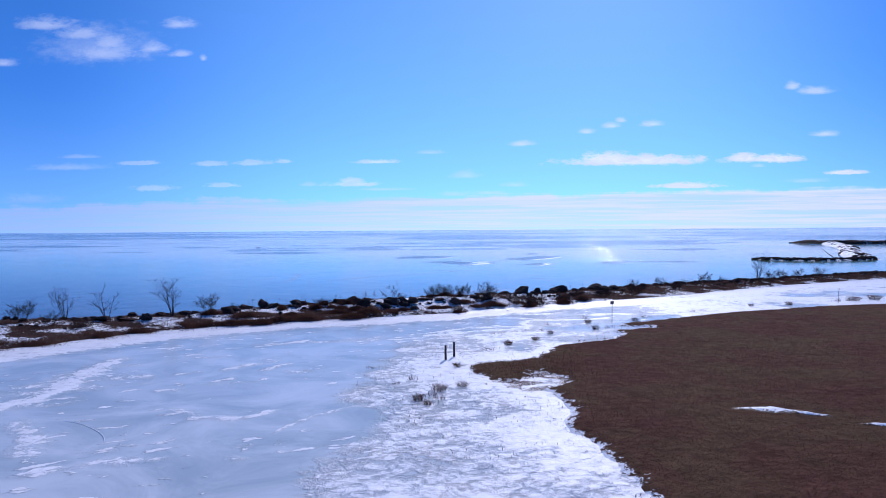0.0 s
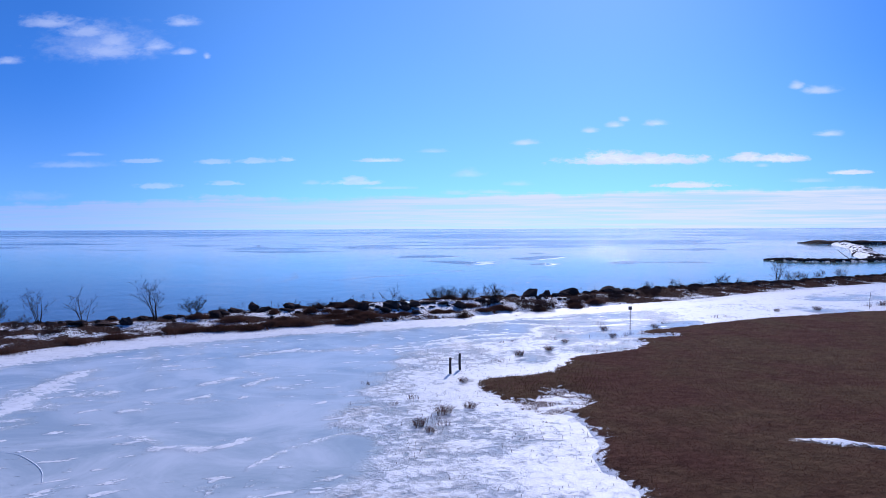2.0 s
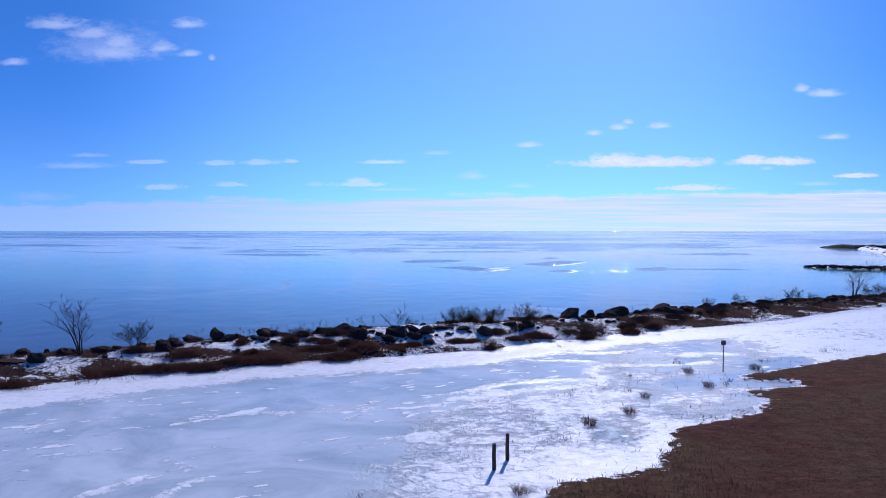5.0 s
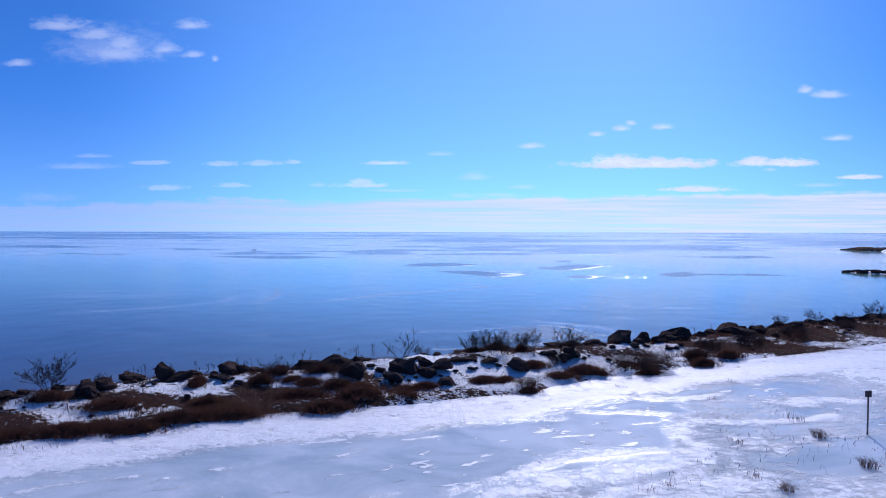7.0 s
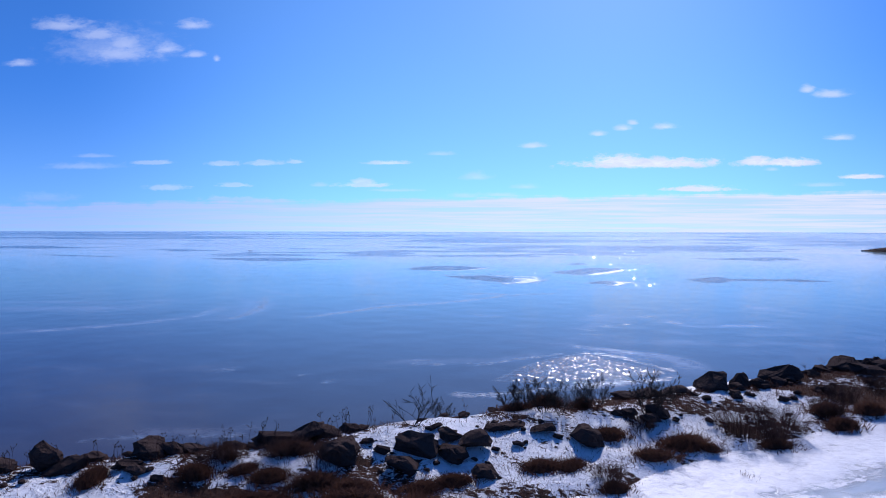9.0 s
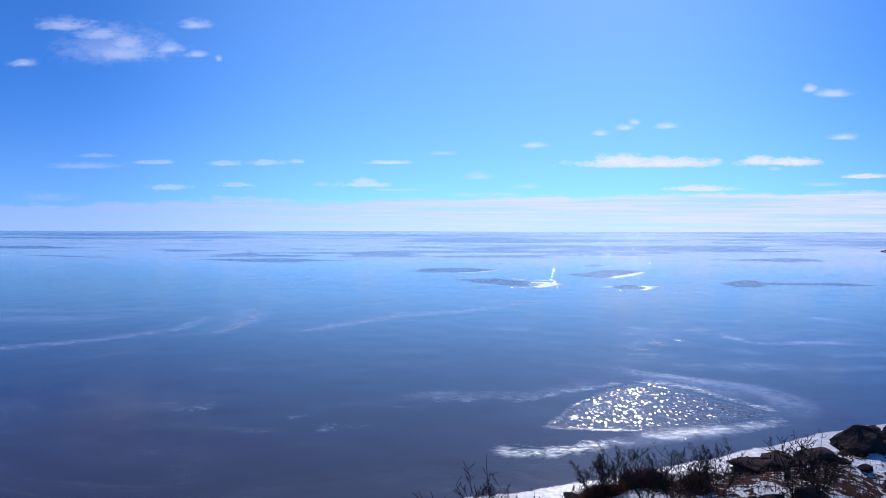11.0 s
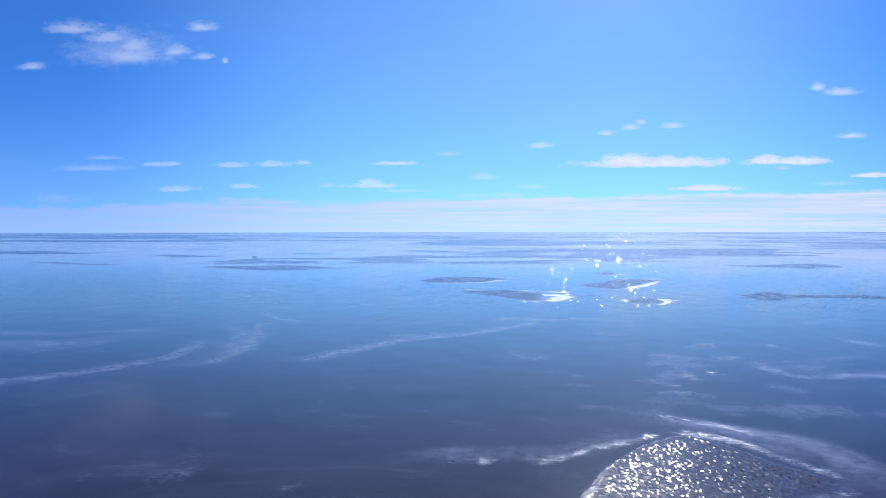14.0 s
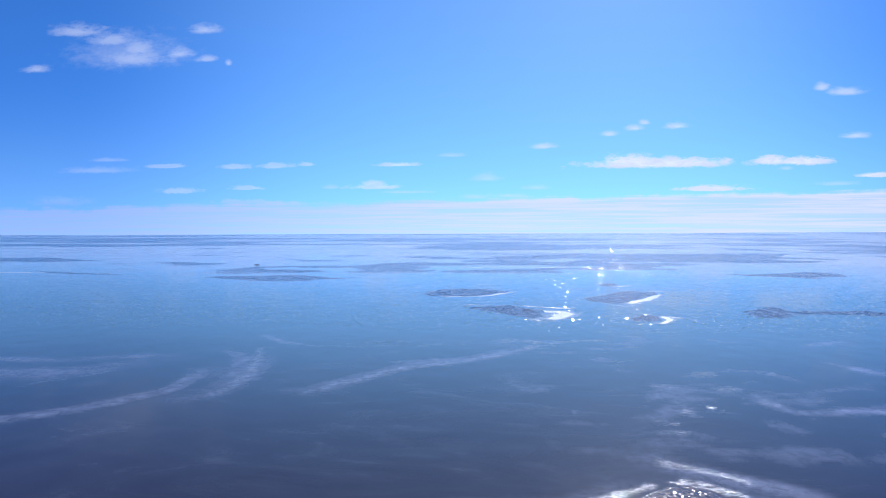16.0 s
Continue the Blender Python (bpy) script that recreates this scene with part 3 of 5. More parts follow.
def build_ground():
    # frozen lake: rows and columns widen with distance
    reach = 19.0 * np.exp(np.arange(0, 711) * 0.00781)
    reach[-1] = 4900 - 25
    u = np.concatenate([[-260, -60, -12, -4, -2.2], np.linspace(-1.3, -0.86, 40, endpoint=False), np.linspace(-0.86, 0.86, 500), np.linspace(1.3, 0.86, 40, endpoint=False)[::-1], [2.2, 4, 12, 60, 260]])
    yy, uu = np.meshgrid(reach + 25, u, indexing="ij")
    xx = np.clip(uu * (yy - 25), -4900, 4900)
    frost, water, haze = np.zeros(xx.shape), np.zeros(xx.shape), np.zeros(xx.shape)

    def stroke(points, width, amount):
        line = spline(points, 6)
        lo, hi = line.min(0) - 4 * width, line.max(0) + 4 * width
        m = (xx > lo[0]) & (xx < hi[0]) & (yy > lo[1]) & (yy < hi[1])
        if m.any():
            d = distance_to(line, xx[m], yy[m]) / (2.0 * width * (0.25 + 1.5 * value_noise(xx[m] * 0.45, yy[m] * 0.45, 5, 4)))
            tip = np.minimum(np.hypot(*(line[0][:, None] - [xx[m], yy[m]])), np.hypot(*(line[-1][:, None] - [xx[m], yy[m]])))
            frost[m] = np.maximum(frost[m], (0.8 if amount > 1.5 else 0.64) * amount * np.exp(-d * d) * smooth(-0.5 * width, 4 * width, tip))

    def veil(points, width, amount):
        line = spline(points, 6)
        lo, hi = line.min(0) - 3 * width, line.max(0) + 3 * width
        m = (xx > lo[0]) & (xx < hi[0]) & (yy > lo[1]) & (yy < hi[1])
        d = distance_to(line, xx[m], yy[m]) / (width * (0.7 + 0.6 * value_noise(xx[m] * 0.3, yy[m] * 0.3, 6, 3)))
        tip = np.minimum(np.hypot(*(line[0][:, None] - [xx[m], yy[m]])), np.hypot(*(line[-1][:, None] - [xx[m], yy[m]])))
        haze[m] = np.maximum(haze[m], amount * np.exp(-d ** 4) * smooth(-0.5 * width, 6 * width, tip) * (0.4 + 1.2 * value_noise(xx[m] * 0.9, yy[m] * 0.9, 9, 4)))

    def melt(points, soft, amount=1.0):
        """Open water inside a closed outline, with a frayed edge."""
        outline = spline([*points, points[0]], 5)
        lo, hi = outline.min(0) - 6 * soft, outline.max(0) + 6 * soft
        m = (xx > lo[0]) & (xx < hi[0]) & (yy > lo[1]) & (yy < hi[1])
        ragged = 2.2 * soft * (value_noise(xx[m] * 0.7 / soft, yy[m] * 0.5 / soft, 41, 4) - 0.5)
        water[m] = np.maximum(water[m], amount * smooth(-soft, soft, inside_distance(outline, xx[m], yy[m]) + ragged))

    # crescent of rotten ice round the open pool by the shore
    stroke([(-5.4, 79.8), (-4.2, 79.4), (-3.0, 80.0), (-1.5, 81.2), (0.5, 82.2), (2.2, 83.4)], 0.2, 0.9)
    veil([(-12.1, 78.7), (-10.4, 79.4), (-8.2, 80.1), (-5.3, 80.4), (-3.0, 80.7), (0.1, 82.6), (2.1, 83.5)], 0.75, 0.42)
    stroke([(-9.2, 79.4), (-7.2, 79.2), (-5.6, 79.6)], 0.3, 0.85)
    stroke([(2.6, 83.9), (4.1, 83.4), (5.6, 82.4), (6.5, 80.7), (7.3, 79.7), (7.9, 78.8), (8.0, 77.9)], 0.24, 1.25)
    stroke([(8.0, 77.9), (7.4, 76.9), (5.7, 76.1), (3.9, 75.6), (2.3, 75.0), (0.5, 74.4)], 0.34, 1.1)
    stroke([(0.8, 74.5), (-0.6, 73.8), (-2.0, 73.2), (-3.2, 72.6), (-4.6, 72.4), (-6.4, 72.6)], 0.38, 1.0)
    stroke([(2.2, 86.8), (4.2, 85.6), (5.9, 84.6), (7.2, 83.0)], 0.3, 0.9)
    veil([(1.0, 86.4), (4.2, 85.3), (6.3, 84.0), (8.2, 82.9), (9.3, 81.6), (9.5, 80.2), (8.8, 78.2), (7.5, 76.8)], 0.95, 0.95)
    veil([(4.2, 84.4), (6.2, 82.8), (7.6, 81.0), (8.4, 79.2)], 0.8, 0.8)
    veil([(7.0, 76.4), (4.2, 75.4), (1.2, 74.3), (-1.2, 73.2)], 0.55, 0.75)
    pond = spline([(-4.9, 75.0), (-4.5, 76.2), (-2.3, 79.3), (0.4, 81.6), (3.4, 83.3), (5.0, 81.7), (6.1, 80.0), (7.5, 78.2), (5.1, 76.7), (1.3, 75.2), (-2.1, 74.0), (-3.8, 73.6)], 4)
    m = (np.abs(xx) < 14) & (yy > 68) & (yy < 92)
    water[m] = np.maximum(water[m], smooth(-0.7, 0.9 + 3.2 * smooth(2, -4, xx[m]), inside_distance(pond, xx[m], yy[m])))
    # pale sandy ice frozen to the foot of the rocks
    edge = np.interp(xx, [-40, -20, -10.5, -8.4, -6.1, -3.7, 3.4, 5.7, 8.3, 13.7, 17.2, 60], [50, 59.5, 65.7, 67.2, 68.5, 69.4, 72.5, 73.8, 75.3, 77.8, 79.7, 102])
    strand = smooth(0.5, -0.5, yy - edge + 0.8 * (value_noise(xx * 0.5, yy * 0.5, 15, 3) - 0.5)) * smooth(-26, -10, xx)
    # the great hook of drifted frost
    stroke([(-46, 86.5), (-40.0, 90.0), (-37.9, 91.6), (-36.1, 93.1), (-34.9, 94.5), (-33.8, 96.3), (-32.8, 98.6), (-33.0, 101.5), (-33.5, 104.4), (-35.1, 105.8), (-36.5, 106.4)], 0.42, 0.55)
    veil([(-46, 86.8), (-40.0, 90.2), (-36.1, 93.4), (-33.8, 96.5), (-32.6, 98.8), (-32.7, 101.6), (-33.3, 104.6), (-35.5, 106.2)], 1.0, 0.6)
    veil([(-33.7, 94.7), (-30.4, 96.4), (-28.8, 98.9), (-28.7, 103.3), (-30.0, 108.8), (-32.2, 115.0)], 1.9, 0.55)
    veil([(-32.0, 98.5), (-30.6, 101.5), (-31.0, 106.0), (-33.0, 110.0)], 1.8, 0.42)
    stroke([(-29.6, 96.6), (-28.1, 97.8), (-28.3, 101.3), (-28.8, 105.4), (-30.2, 110.1), (-31.8, 114.8), (-31.5, 115.5), (-29.8, 115.3)], 0.40, 0.85)
    veil([(-37.5, 114.4), (-35.2, 113.7), (-32.5, 111.3), (-30.8, 107.5), (-29.7, 103.2)], 0.9, 0.55)
    veil([(-64, 100), (-51.5, 102.6), (-46.0, 103.4), (-43.6, 105.4), (-40.4, 107.6), (-36.1, 107.2)], 2.2, 0.55)
    veil([(-70, 105), (-56.5, 108.0), (-50.2, 107.9), (-45.4, 109.6), (-40.0, 110.8), (-37.3, 108.3)], 1.2, 0.45)
    stroke([(-45.7, 97.3), (-45.4, 99.6), (-43.7, 101.1), (-42.1, 103.3), (-40.5, 105.0)], 0.35, 0.6)
    stroke([(-39.6, 94.2), (-38.6, 95.2), (-37.4, 95.6)], 0.35, 0.5)
    stroke([(-36.3, 124.5), (-34.6, 123.0), (-32.0, 120.2), (-29.3, 118.3), (-26.1, 116.8), (-22.2, 116.8), (-18.6, 117.7), (-14.1, 118.0), (-11.0, 119.8)], 0.45, 0.62)
    veil([(-36.3, 124.5), (-34.6, 123.0), (-32.0, 120.2), (-29.3, 118.3), (-26.1, 116.8)], 0.8, 0.5)
    stroke([(-20.2, 117.9), (-19.6, 119.6), (-18.3, 118.0)], 0.5, 0.66)
    # the long streak across the middle, with its bright head
    stroke([(-22.0, 97.5), (-20.6, 99.2), (-19.3, 101.0), (-17.4, 103.5), (-15.8, 106.1), (-14.0, 108.0), (-11.4, 108.9), (-8.7, 111.1), (-6.5, 113.1), (-4.1, 115.6), (-2.1, 117.8), (-1.0, 120.2)], 0.45, 0.95)
    veil([(-24, 98), (-20.6, 99.8), (-17.4, 104.3), (-14.0, 108.6), (-8.7, 111.5), (-4.1, 116.0), (-1.2, 120.2)], 1.3, 0.6)
    stroke([(-2.1, 117.8), (-1.0, 120.0), (-1.8, 121.6), (-4.5, 121.5), (-8.0, 120.8)], 0.75, 0.9)
    veil([(-8.6, 119.4), (-4.6, 119.4), (-1.2, 119.8)], 1.8, 0.8)
    stroke([(-8.4, 118.7), (-11.0, 119.5)], 0.5, 0.8)
    stroke([(-16.8, 108.5), (-15.4, 109.9), (-14.0, 110.0), (-13.4, 108.1)], 0.55, 0.85)
    stroke([(-12.2, 108.9), (-12.2, 111.6), (-11.1, 108.9)], 0.5, 0.7)
    stroke([(-0.8, 118.2), (1.3, 121.0), (4.7, 122.3), (7.9, 121.8)], 0.55, 0.9)
    stroke([(5.5, 127.3), (7.1, 128.2), (9.5, 127.0)], 0.5, 0.85)
    stroke([(12.6, 127.8), (17.3, 129.7)], 0.5, 0.7)
    stroke([(16.9, 126.1), (19.0, 126.6)], 0.4, 0.75)
    stroke([(-5.4, 103.9), (-4.1, 101.3), (-3.0, 100.2), (-0.5, 100.7)], 0.5, 0.66)
    stroke([(-1.5, 95.5), (0.0, 94.7), (1.4, 93.9)], 0.35, 0.62)
    stroke([(9.1, 97.1), (9.8, 96.1)], 0.16, 2.0)
    # wind-torn frost off the shore pool
    veil([(12.0, 100.0), (13.5, 99.6), (14.2, 97.5), (14.8, 96.3), (16.5, 95.8), (20.0, 96.7), (24.0, 95.4)], 0.7, 0.85)
    stroke([(13.5, 99.6), (14.2, 97.7), (14.8, 96.6)], 0.3, 0.85)
    stroke([(17.8, 107.9), (19.0, 105.7)], 0.35, 0.8)
    veil([(15.4, 108.3), (17.8, 107.9), (19.2, 105.6), (19.5, 103.0)], 0.7, 0.55)
    veil([(24.6, 113.0), (25.9, 112.1), (27.0, 110.1), (28.3, 107.6), (31.0, 105.8)], 0.8, 0.8)
    for speck in ([(6.0, 101.5), (7.2, 102.1), (9.1, 103.1)], [(10.4, 105.0), (12.0, 106.5), (14.1, 107.8)], [(10.7, 101.0), (13.1, 101.7), (14.1, 100.5)], [(7.2, 97.4), (7.4, 95.6), (6.3, 93.8)],
                  [(6.3, 93.8), (5.4, 93.4), (4.4, 92.5)], [(11.0, 103.6), (11.8, 104.2)], [(8.6, 99.4), (10.2, 99.0)], [(3.4, 90.6), (5.0, 90.9), (6.4, 90.0)]):
        stroke(speck, 0.45, 0.9)
        veil(speck, 1.1, 0.45)
    veil([(2.9, 92.1), (4.4, 93.7), (6.5, 95.7), (9.6, 99.0)], 0.9, 0.5)
    veil([(26.0, 119.1), (29.2, 120.9), (32.9, 123.2), (36.7, 122.4)], 0.9, 0.6)
    stroke([(31.5, 120.8), (31.5, 118.6)], 0.6, 0.6)
    stroke([(3.0, 108), (7.0, 110.6)], 0.4, 0.55)
    # torn wisps of rime over the clear ice
    bend = 2.2 * (value_noise(xx * 0.12, yy * 0.12, 17, 3) - 0.5)
    torn = smooth(0.57, 0.74, value_noise(xx * 0.22 + bend, yy * 0.42 + bend, 19, 5))
    haze += torn * smooth(82, 88, yy) * smooth(150, 120, yy) * (0.08 + 0.36 * smooth(-8, 4, xx) * smooth(34, 22, xx))
    frost += 0.32 * smooth(0.62, 0.74, value_noise(xx * 0.9 + bend, yy * 1.3 + bend, 23, 4)) * smooth(0.5, 0.62, value_noise(xx * 0.12, yy * 0.16, 29, 3)) * smooth(84, 90, yy) * smooth(150, 125, yy) * smooth(-10, 4, xx)
    # thin scratches in the dark ice near the shore
    stroke([(-25.3, 76.6), (-24.5, 77.2)], 0.22, 0.8)
    stroke([(-24.6, 75.3), (-23.6, 76.1), (-22.3, 76.3)], 0.45, 0.55)
    stroke([(-21.6, 75.9), (-20.3, 76.4), (-19.6, 77.0), (-20.2, 79.1)], 0.5, 0.62)
    stroke([(-20.9, 78.0), (-20.4, 79.2), (-22.0, 79.6)], 0.4, 0.6)
    veil([(-23.5, 77.5), (-21.0, 77.3), (-19.4, 78.4)], 0.9, 0.4)
    stroke([(-14.9, 75.0), (-14.4, 76.0), (-13.3, 76.5)], 0.26, 0.8)
    stroke([(-13.9, 74.3), (-13.0, 74.6), (-11.8, 74.9), (-10.4, 75.6)], 0.34, 0.66)
    stroke([(-13.2, 73.8), (-12.0, 73.8)], 0.3, 0.6)
    veil([(-20.7, 64.9), (-18.0, 65.9), (-15.5, 66.1), (-12.6, 66.7)], 0.6, 0.25)
    stroke([(-20.7, 64.6), (-18.0, 65.2), (-15.0, 65.5), (-13.0, 65.9)], 0.2, 0.75)
    # open melt pools out on the ice
    melt([(-21, 174), (-19, 179), (-16, 183), (-9, 183), (-6, 181), (-3, 177), (-6, 174), (-8, 170), (-15, 168), (-19, 169)], 0.9)
    melt([(-12, 153), (-9, 152), (-5, 154), (-3, 154), (0, 150), (2, 147), (1, 144), (1, 141), (-1, 140), (-4, 143), (-8, 147)], 0.8)
    melt([(11, 166), (14, 169), (18, 175), (22, 180), (25, 179), (27, 178), (27, 174), (23, 168), (20, 164), (17, 159), (15, 158), (13, 160), (11, 162)], 0.8)
    melt([(18, 195), (21, 200), (23, 199), (23, 194), (21, 191), (19, 192)], 0.8)
    melt([(13.6, 140), (16, 143), (18, 144), (18, 140), (17, 138), (14, 138)], 0.5)
    melt([(33, 149), (37, 152), (40, 155), (41, 154), (41, 150), (44, 150), (48, 150), (53, 151), (54, 148), (56, 147), (52, 145), (47, 146), (42, 146), (39, 145), (36, 142), (33, 143)], 0.7)
    melt([(62, 231), (71, 231), (84, 238), (92, 241), (95, 234), (92, 223), (84, 221), (79, 215), (75, 220), (68, 224)], 1.3)
    melt([(-10, 351), (17, 373), (50, 389), (84, 397), (112, 388), (142, 388), (157, 388), (127, 339), (118, 317), (132, 307), (111, 294), (96, 293), (80, 298), (61, 302), (51, 321), (28, 333), (1, 332)], 3.0)
    melt([(-90, 214), (-86, 218), (-77, 219), (-68, 224), (-58, 219), (-50, 213), (-43, 218), (-49, 210), (-55, 207), (-56, 202), (-62, 202), (-70, 203), (-79, 208)], 1.2)
    melt([(-85, 241), (-82, 250), (-71, 247), (-63, 242), (-68, 233), (-77, 233)], 1.5)
    melt([(-56, 275), (-51, 287), (-44, 279), (-48, 271)], 1.5)
    melt([(-290, 316), (-255, 338), (-247, 345), (-206, 319), (-191, 320), (-202, 303), (-235, 303)], 2.5)
    melt([(-161, 236), (-151, 236), (-136, 229), (-125, 226), (-122, 222), (-134, 224), (-147, 228)], 1.5, 0.7)
    melt([(-57, 352), (-40, 358), (-13, 338), (12, 339), (16, 321), (-10, 327), (-37, 332)], 3.0)
    melt([(163, 498), (175, 497), (178, 445), (155, 458)], 4.0)
    melt([(207, 481), (215, 468), (300, 470), (290, 440), (203, 433)], 4.0)
    melt([(175, 424), (195, 413), (260, 396), (185, 396)], 3.0)
    melt([(3, 280), (10, 292), (13, 288), (6, 276)], 1.5)
    melt([(-97, 232), (-88, 236), (-80, 231), (-90, 228)], 1.2, 0.6)
    melt([(-23, 118.5), (-19, 120.5), (-14.5, 120.5), (-18, 118.6)], 0.8, 0.45)
    # bright slush heaped on their sunward rims, wet glints put into its white
    for rim, width in (([(-17, 167), (-9, 169), (-7, 170), (-4, 175), (-1, 177)], 0.55), ([(0, 151), (2, 147), (4, 147), (5, 144), (3, 140), (1, 136)], 1.0), ([(1, 146), (3.4, 143), (2, 138.5)], 1.1), ([(1, 136), (0, 138), (-2, 139)], 0.5),
                       ([(-2, 155), (2, 152), (8, 151)], 0.5), ([(-12, 155), (-7, 154)], 0.35), ([(28, 176), (25, 170), (22, 164), (19, 161), (17, 156)], 0.9), ([(26, 176.5), (23.5, 170.5), (20.4, 165)], 0.7), ([(17, 156), (16, 155), (15, 157)], 0.8),
                       ([(25, 180), (29, 180), (31, 178)], 0.5), ([(20, 190), (23, 191), (27, 194)], 0.8), ([(19, 144), (19, 142), (19, 139), (17, 136), (16, 137)], 0.45), ([(19, 143), (22, 140)], 0.4),
                       ([(94, 236), (93, 226)], 1.0), ([(123, 333), (142, 365), (153, 380)], 2.0), ([(39, 306), (47, 290), (60, 284)], 2.4), ([(-176, 232), (-162, 231), (-148, 233)], 0.9), ([(-20, 262), (-2, 266), (20, 262), (44, 264)], 1.2)):
        stroke(rim, width, 2.0)
    # beyond them floes and pools without number
    far = smooth(0.505, 0.545, value_noise(xx / 120, yy / 85, 61, 5)) * smooth(330, 430, yy) * smooth(1500, 900, yy)
    farther = smooth(0.50, 0.54, value_noise(xx / 330, yy / 260, 67, 5)) * smooth(800, 1100, yy)
    near = smooth(0.60, 0.63, value_noise(xx / 42, yy / 26, 63, 4)) * smooth(215, 250, yy) * smooth(460, 380, yy) * 0.8
    for other in (far, farther, near):
        np.maximum(water, other, out=water)
    wave = (value_noise(xx * 0.5, yy * 0.5, 3, 3) - 0.5) * 0.02
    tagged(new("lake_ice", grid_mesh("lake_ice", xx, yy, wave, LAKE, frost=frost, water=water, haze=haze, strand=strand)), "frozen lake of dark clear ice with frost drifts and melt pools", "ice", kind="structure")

    # frozen lagoon with wind-blown snow
    x = np.concatenate([[-4900, -900, -250, -100, -65], np.arange(-50, 70, 0.26), [76, 100, 250, 900, 4900]])
    y = np.concatenate([[-4900, -900, -250, -60, -10, 5], np.arange(11, 104, 0.26), [120, 165]])
    yy, xx = np.meshgrid(y, x, indexing="ij")
    gap = near_edge(xx) - yy
    marsh = marsh_depth(xx, yy)
    rim_x = np.interp(yy, [20, 25, 28.5, 32, 36, 41, 46, 50, 53.6, 56, 58, 62], [-3.5, -3.6, -2.2, -3.6, -4.6, -4.2, -2.8, 0.2, 5.6, 6.6, 6.8, 7.5])
    wob = (value_noise(xx * 0.3, yy * 0.3, 71, 4) - 0.5)
    inner = smooth(-1.4, 2.2, xx - rim_x + wob * 5.0)
    snow = 0.04 + inner * (0.20 + 0.38 * value_noise(xx * 0.22, yy * 0.35, 77, 4)) - 0.16 * smooth(46, 54, yy) * smooth(4, 9, xx) * inner
    snow += 0.27 * smooth(4.5, 0.6, -marsh) * smooth(20, 30, yy) * (1 - 0.75 * smooth(43, 49, yy))
    snow -= 0.14 * smooth(7, 11, xx) * smooth(45, 50, yy)
    snow -= 0.45 * smooth(0.6, 0.75, value_noise(xx * 0.17 + 4, yy * 0.22, 83, 3)) * inner * smooth(34, 50, yy)
    snow += 0.42 * smooth(14, 22, xx) * smooth(54, 60, yy)
    band = 2.2 + 2.6 * value_noise(xx * 0.12, yy * 0.05, 91, 3) + 1.2 * smooth(-14, -24, xx)
    snow = np.maximum(snow, 0.70 * smooth(band + 1.4, band - 1.0, gap))
    drift = value_noise(xx * 0.20 + yy * 0.12, yy * 0.75 - xx * 0.18, 95, 4)
    snow = np.maximum(snow, 0.42 * smooth(0.60, 0.74, drift))

    def streak(points, width, amount):
        line = spline(points, 6)
        lo, hi = line.min(0) - 4 * width, line.max(0) + 4 * width
        m = (xx > lo[0]) & (xx < hi[0]) & (yy > lo[1]) & (yy < hi[1])
        d = distance_to(line, xx[m], yy[m]) / (width * (0.15 + 1.8 * value_noise(xx[m] * 0.8, yy[m] * 0.8, 7, 3)))
        snow[m] = np.maximum(snow[m], amount * np.exp(-d * d))

    streak([(-21.5, 30.5), (-19.6, 32), (-19.4, 34), (-20.2, 36.6), (-20.7, 41)], 0.9, 0.66)
    streak([(-10.4, 30.1), (-9.4, 30.4), (-8.4, 30.2), (-7.6, 30.7), (-7.3, 31.2)], 0.28, 0.66)
    streak([(-12.5, 39.0), (-12.0, 39.7), (-11.5, 40.4)], 0.30, 0.60)
    streak([(-14.9, 37.8), (-13.9, 38.3)], 0.28, 0.58)
    streak([(-14.0, 34.4), (-13.2, 34.6)], 0.30, 0.60)
    streak([(-11.9, 36.3), (-11.4, 36.8)], 0.35, 0.66)
    streak([(-13.3, 45.4), (-11.5, 46.6), (-10.3, 47.9)], 0.30, 0.62)
    streak([(-10.2, 38.8), (-9.9, 39.7), (-9.4, 40.3)], 0.25, 0.62)
    streak([(-11.6, 41.8), (-10.3, 41.0)], 0.20, 0.56)
    streak([(-13.1, 24.3), (-12.9, 24.6), (-12.6, 24.8)], 0.35, 0.66)
    streak([(-17.4, 29.2), (-15.8, 27.7), (-14.7, 26.2)], 0.50, 0.60)
    streak([(-6.6, 25.8), (-6.0, 26.0)], 0.22, 0.58)
    streak([(-6.1, 28.5), (-5.5, 30.0), (-4.6, 31.1), (-3.8, 32.0)], 0.16, 0.50)
    streak([(-11.8, 31.3), (-11.0, 31.0), (-10.3, 30.6)], 0.25, 0.50)
    streak([(-3.1, 50.0), (-2.0, 50.7), (-0.6, 51.6), (0.7, 52.8), (2.1, 53.6), (3.8, 53.9), (5.5, 54.0), (6.4, 53.7)], 0.42, 0.56)
    streak([(6.4, 53.7), (6.6, 54.6), (6.3, 55.2), (6.3, 56.2), (7.0, 57.3), (8.2, 57.6), (9.1, 57.5)], 0.55, 0.54)
    streak([(9.0, 57.3), (11.7, 57.9), (14.2, 58.8)], 0.45, 0.56)
    streak([(2.3, 59.2), (3.5, 58.6), (5.1, 58.8), (6.8, 58.5), (7.8, 57.8), (8.7, 57.3)], 0.34, 0.54)
    streak([(13.0, 60.4), (14.9, 61.5), (16.6, 61.1)], 0.80, 0.55)
    streak([(-1.4, 49.9), (0.5, 50.9), (2.5, 51.8), (4.6, 52.4), (6.0, 53.0)], 1.00, 0.52)
    streak([(3.4, 53.7), (1.1, 52.7), (-0.4, 51.6)], 0.30, 0.62)
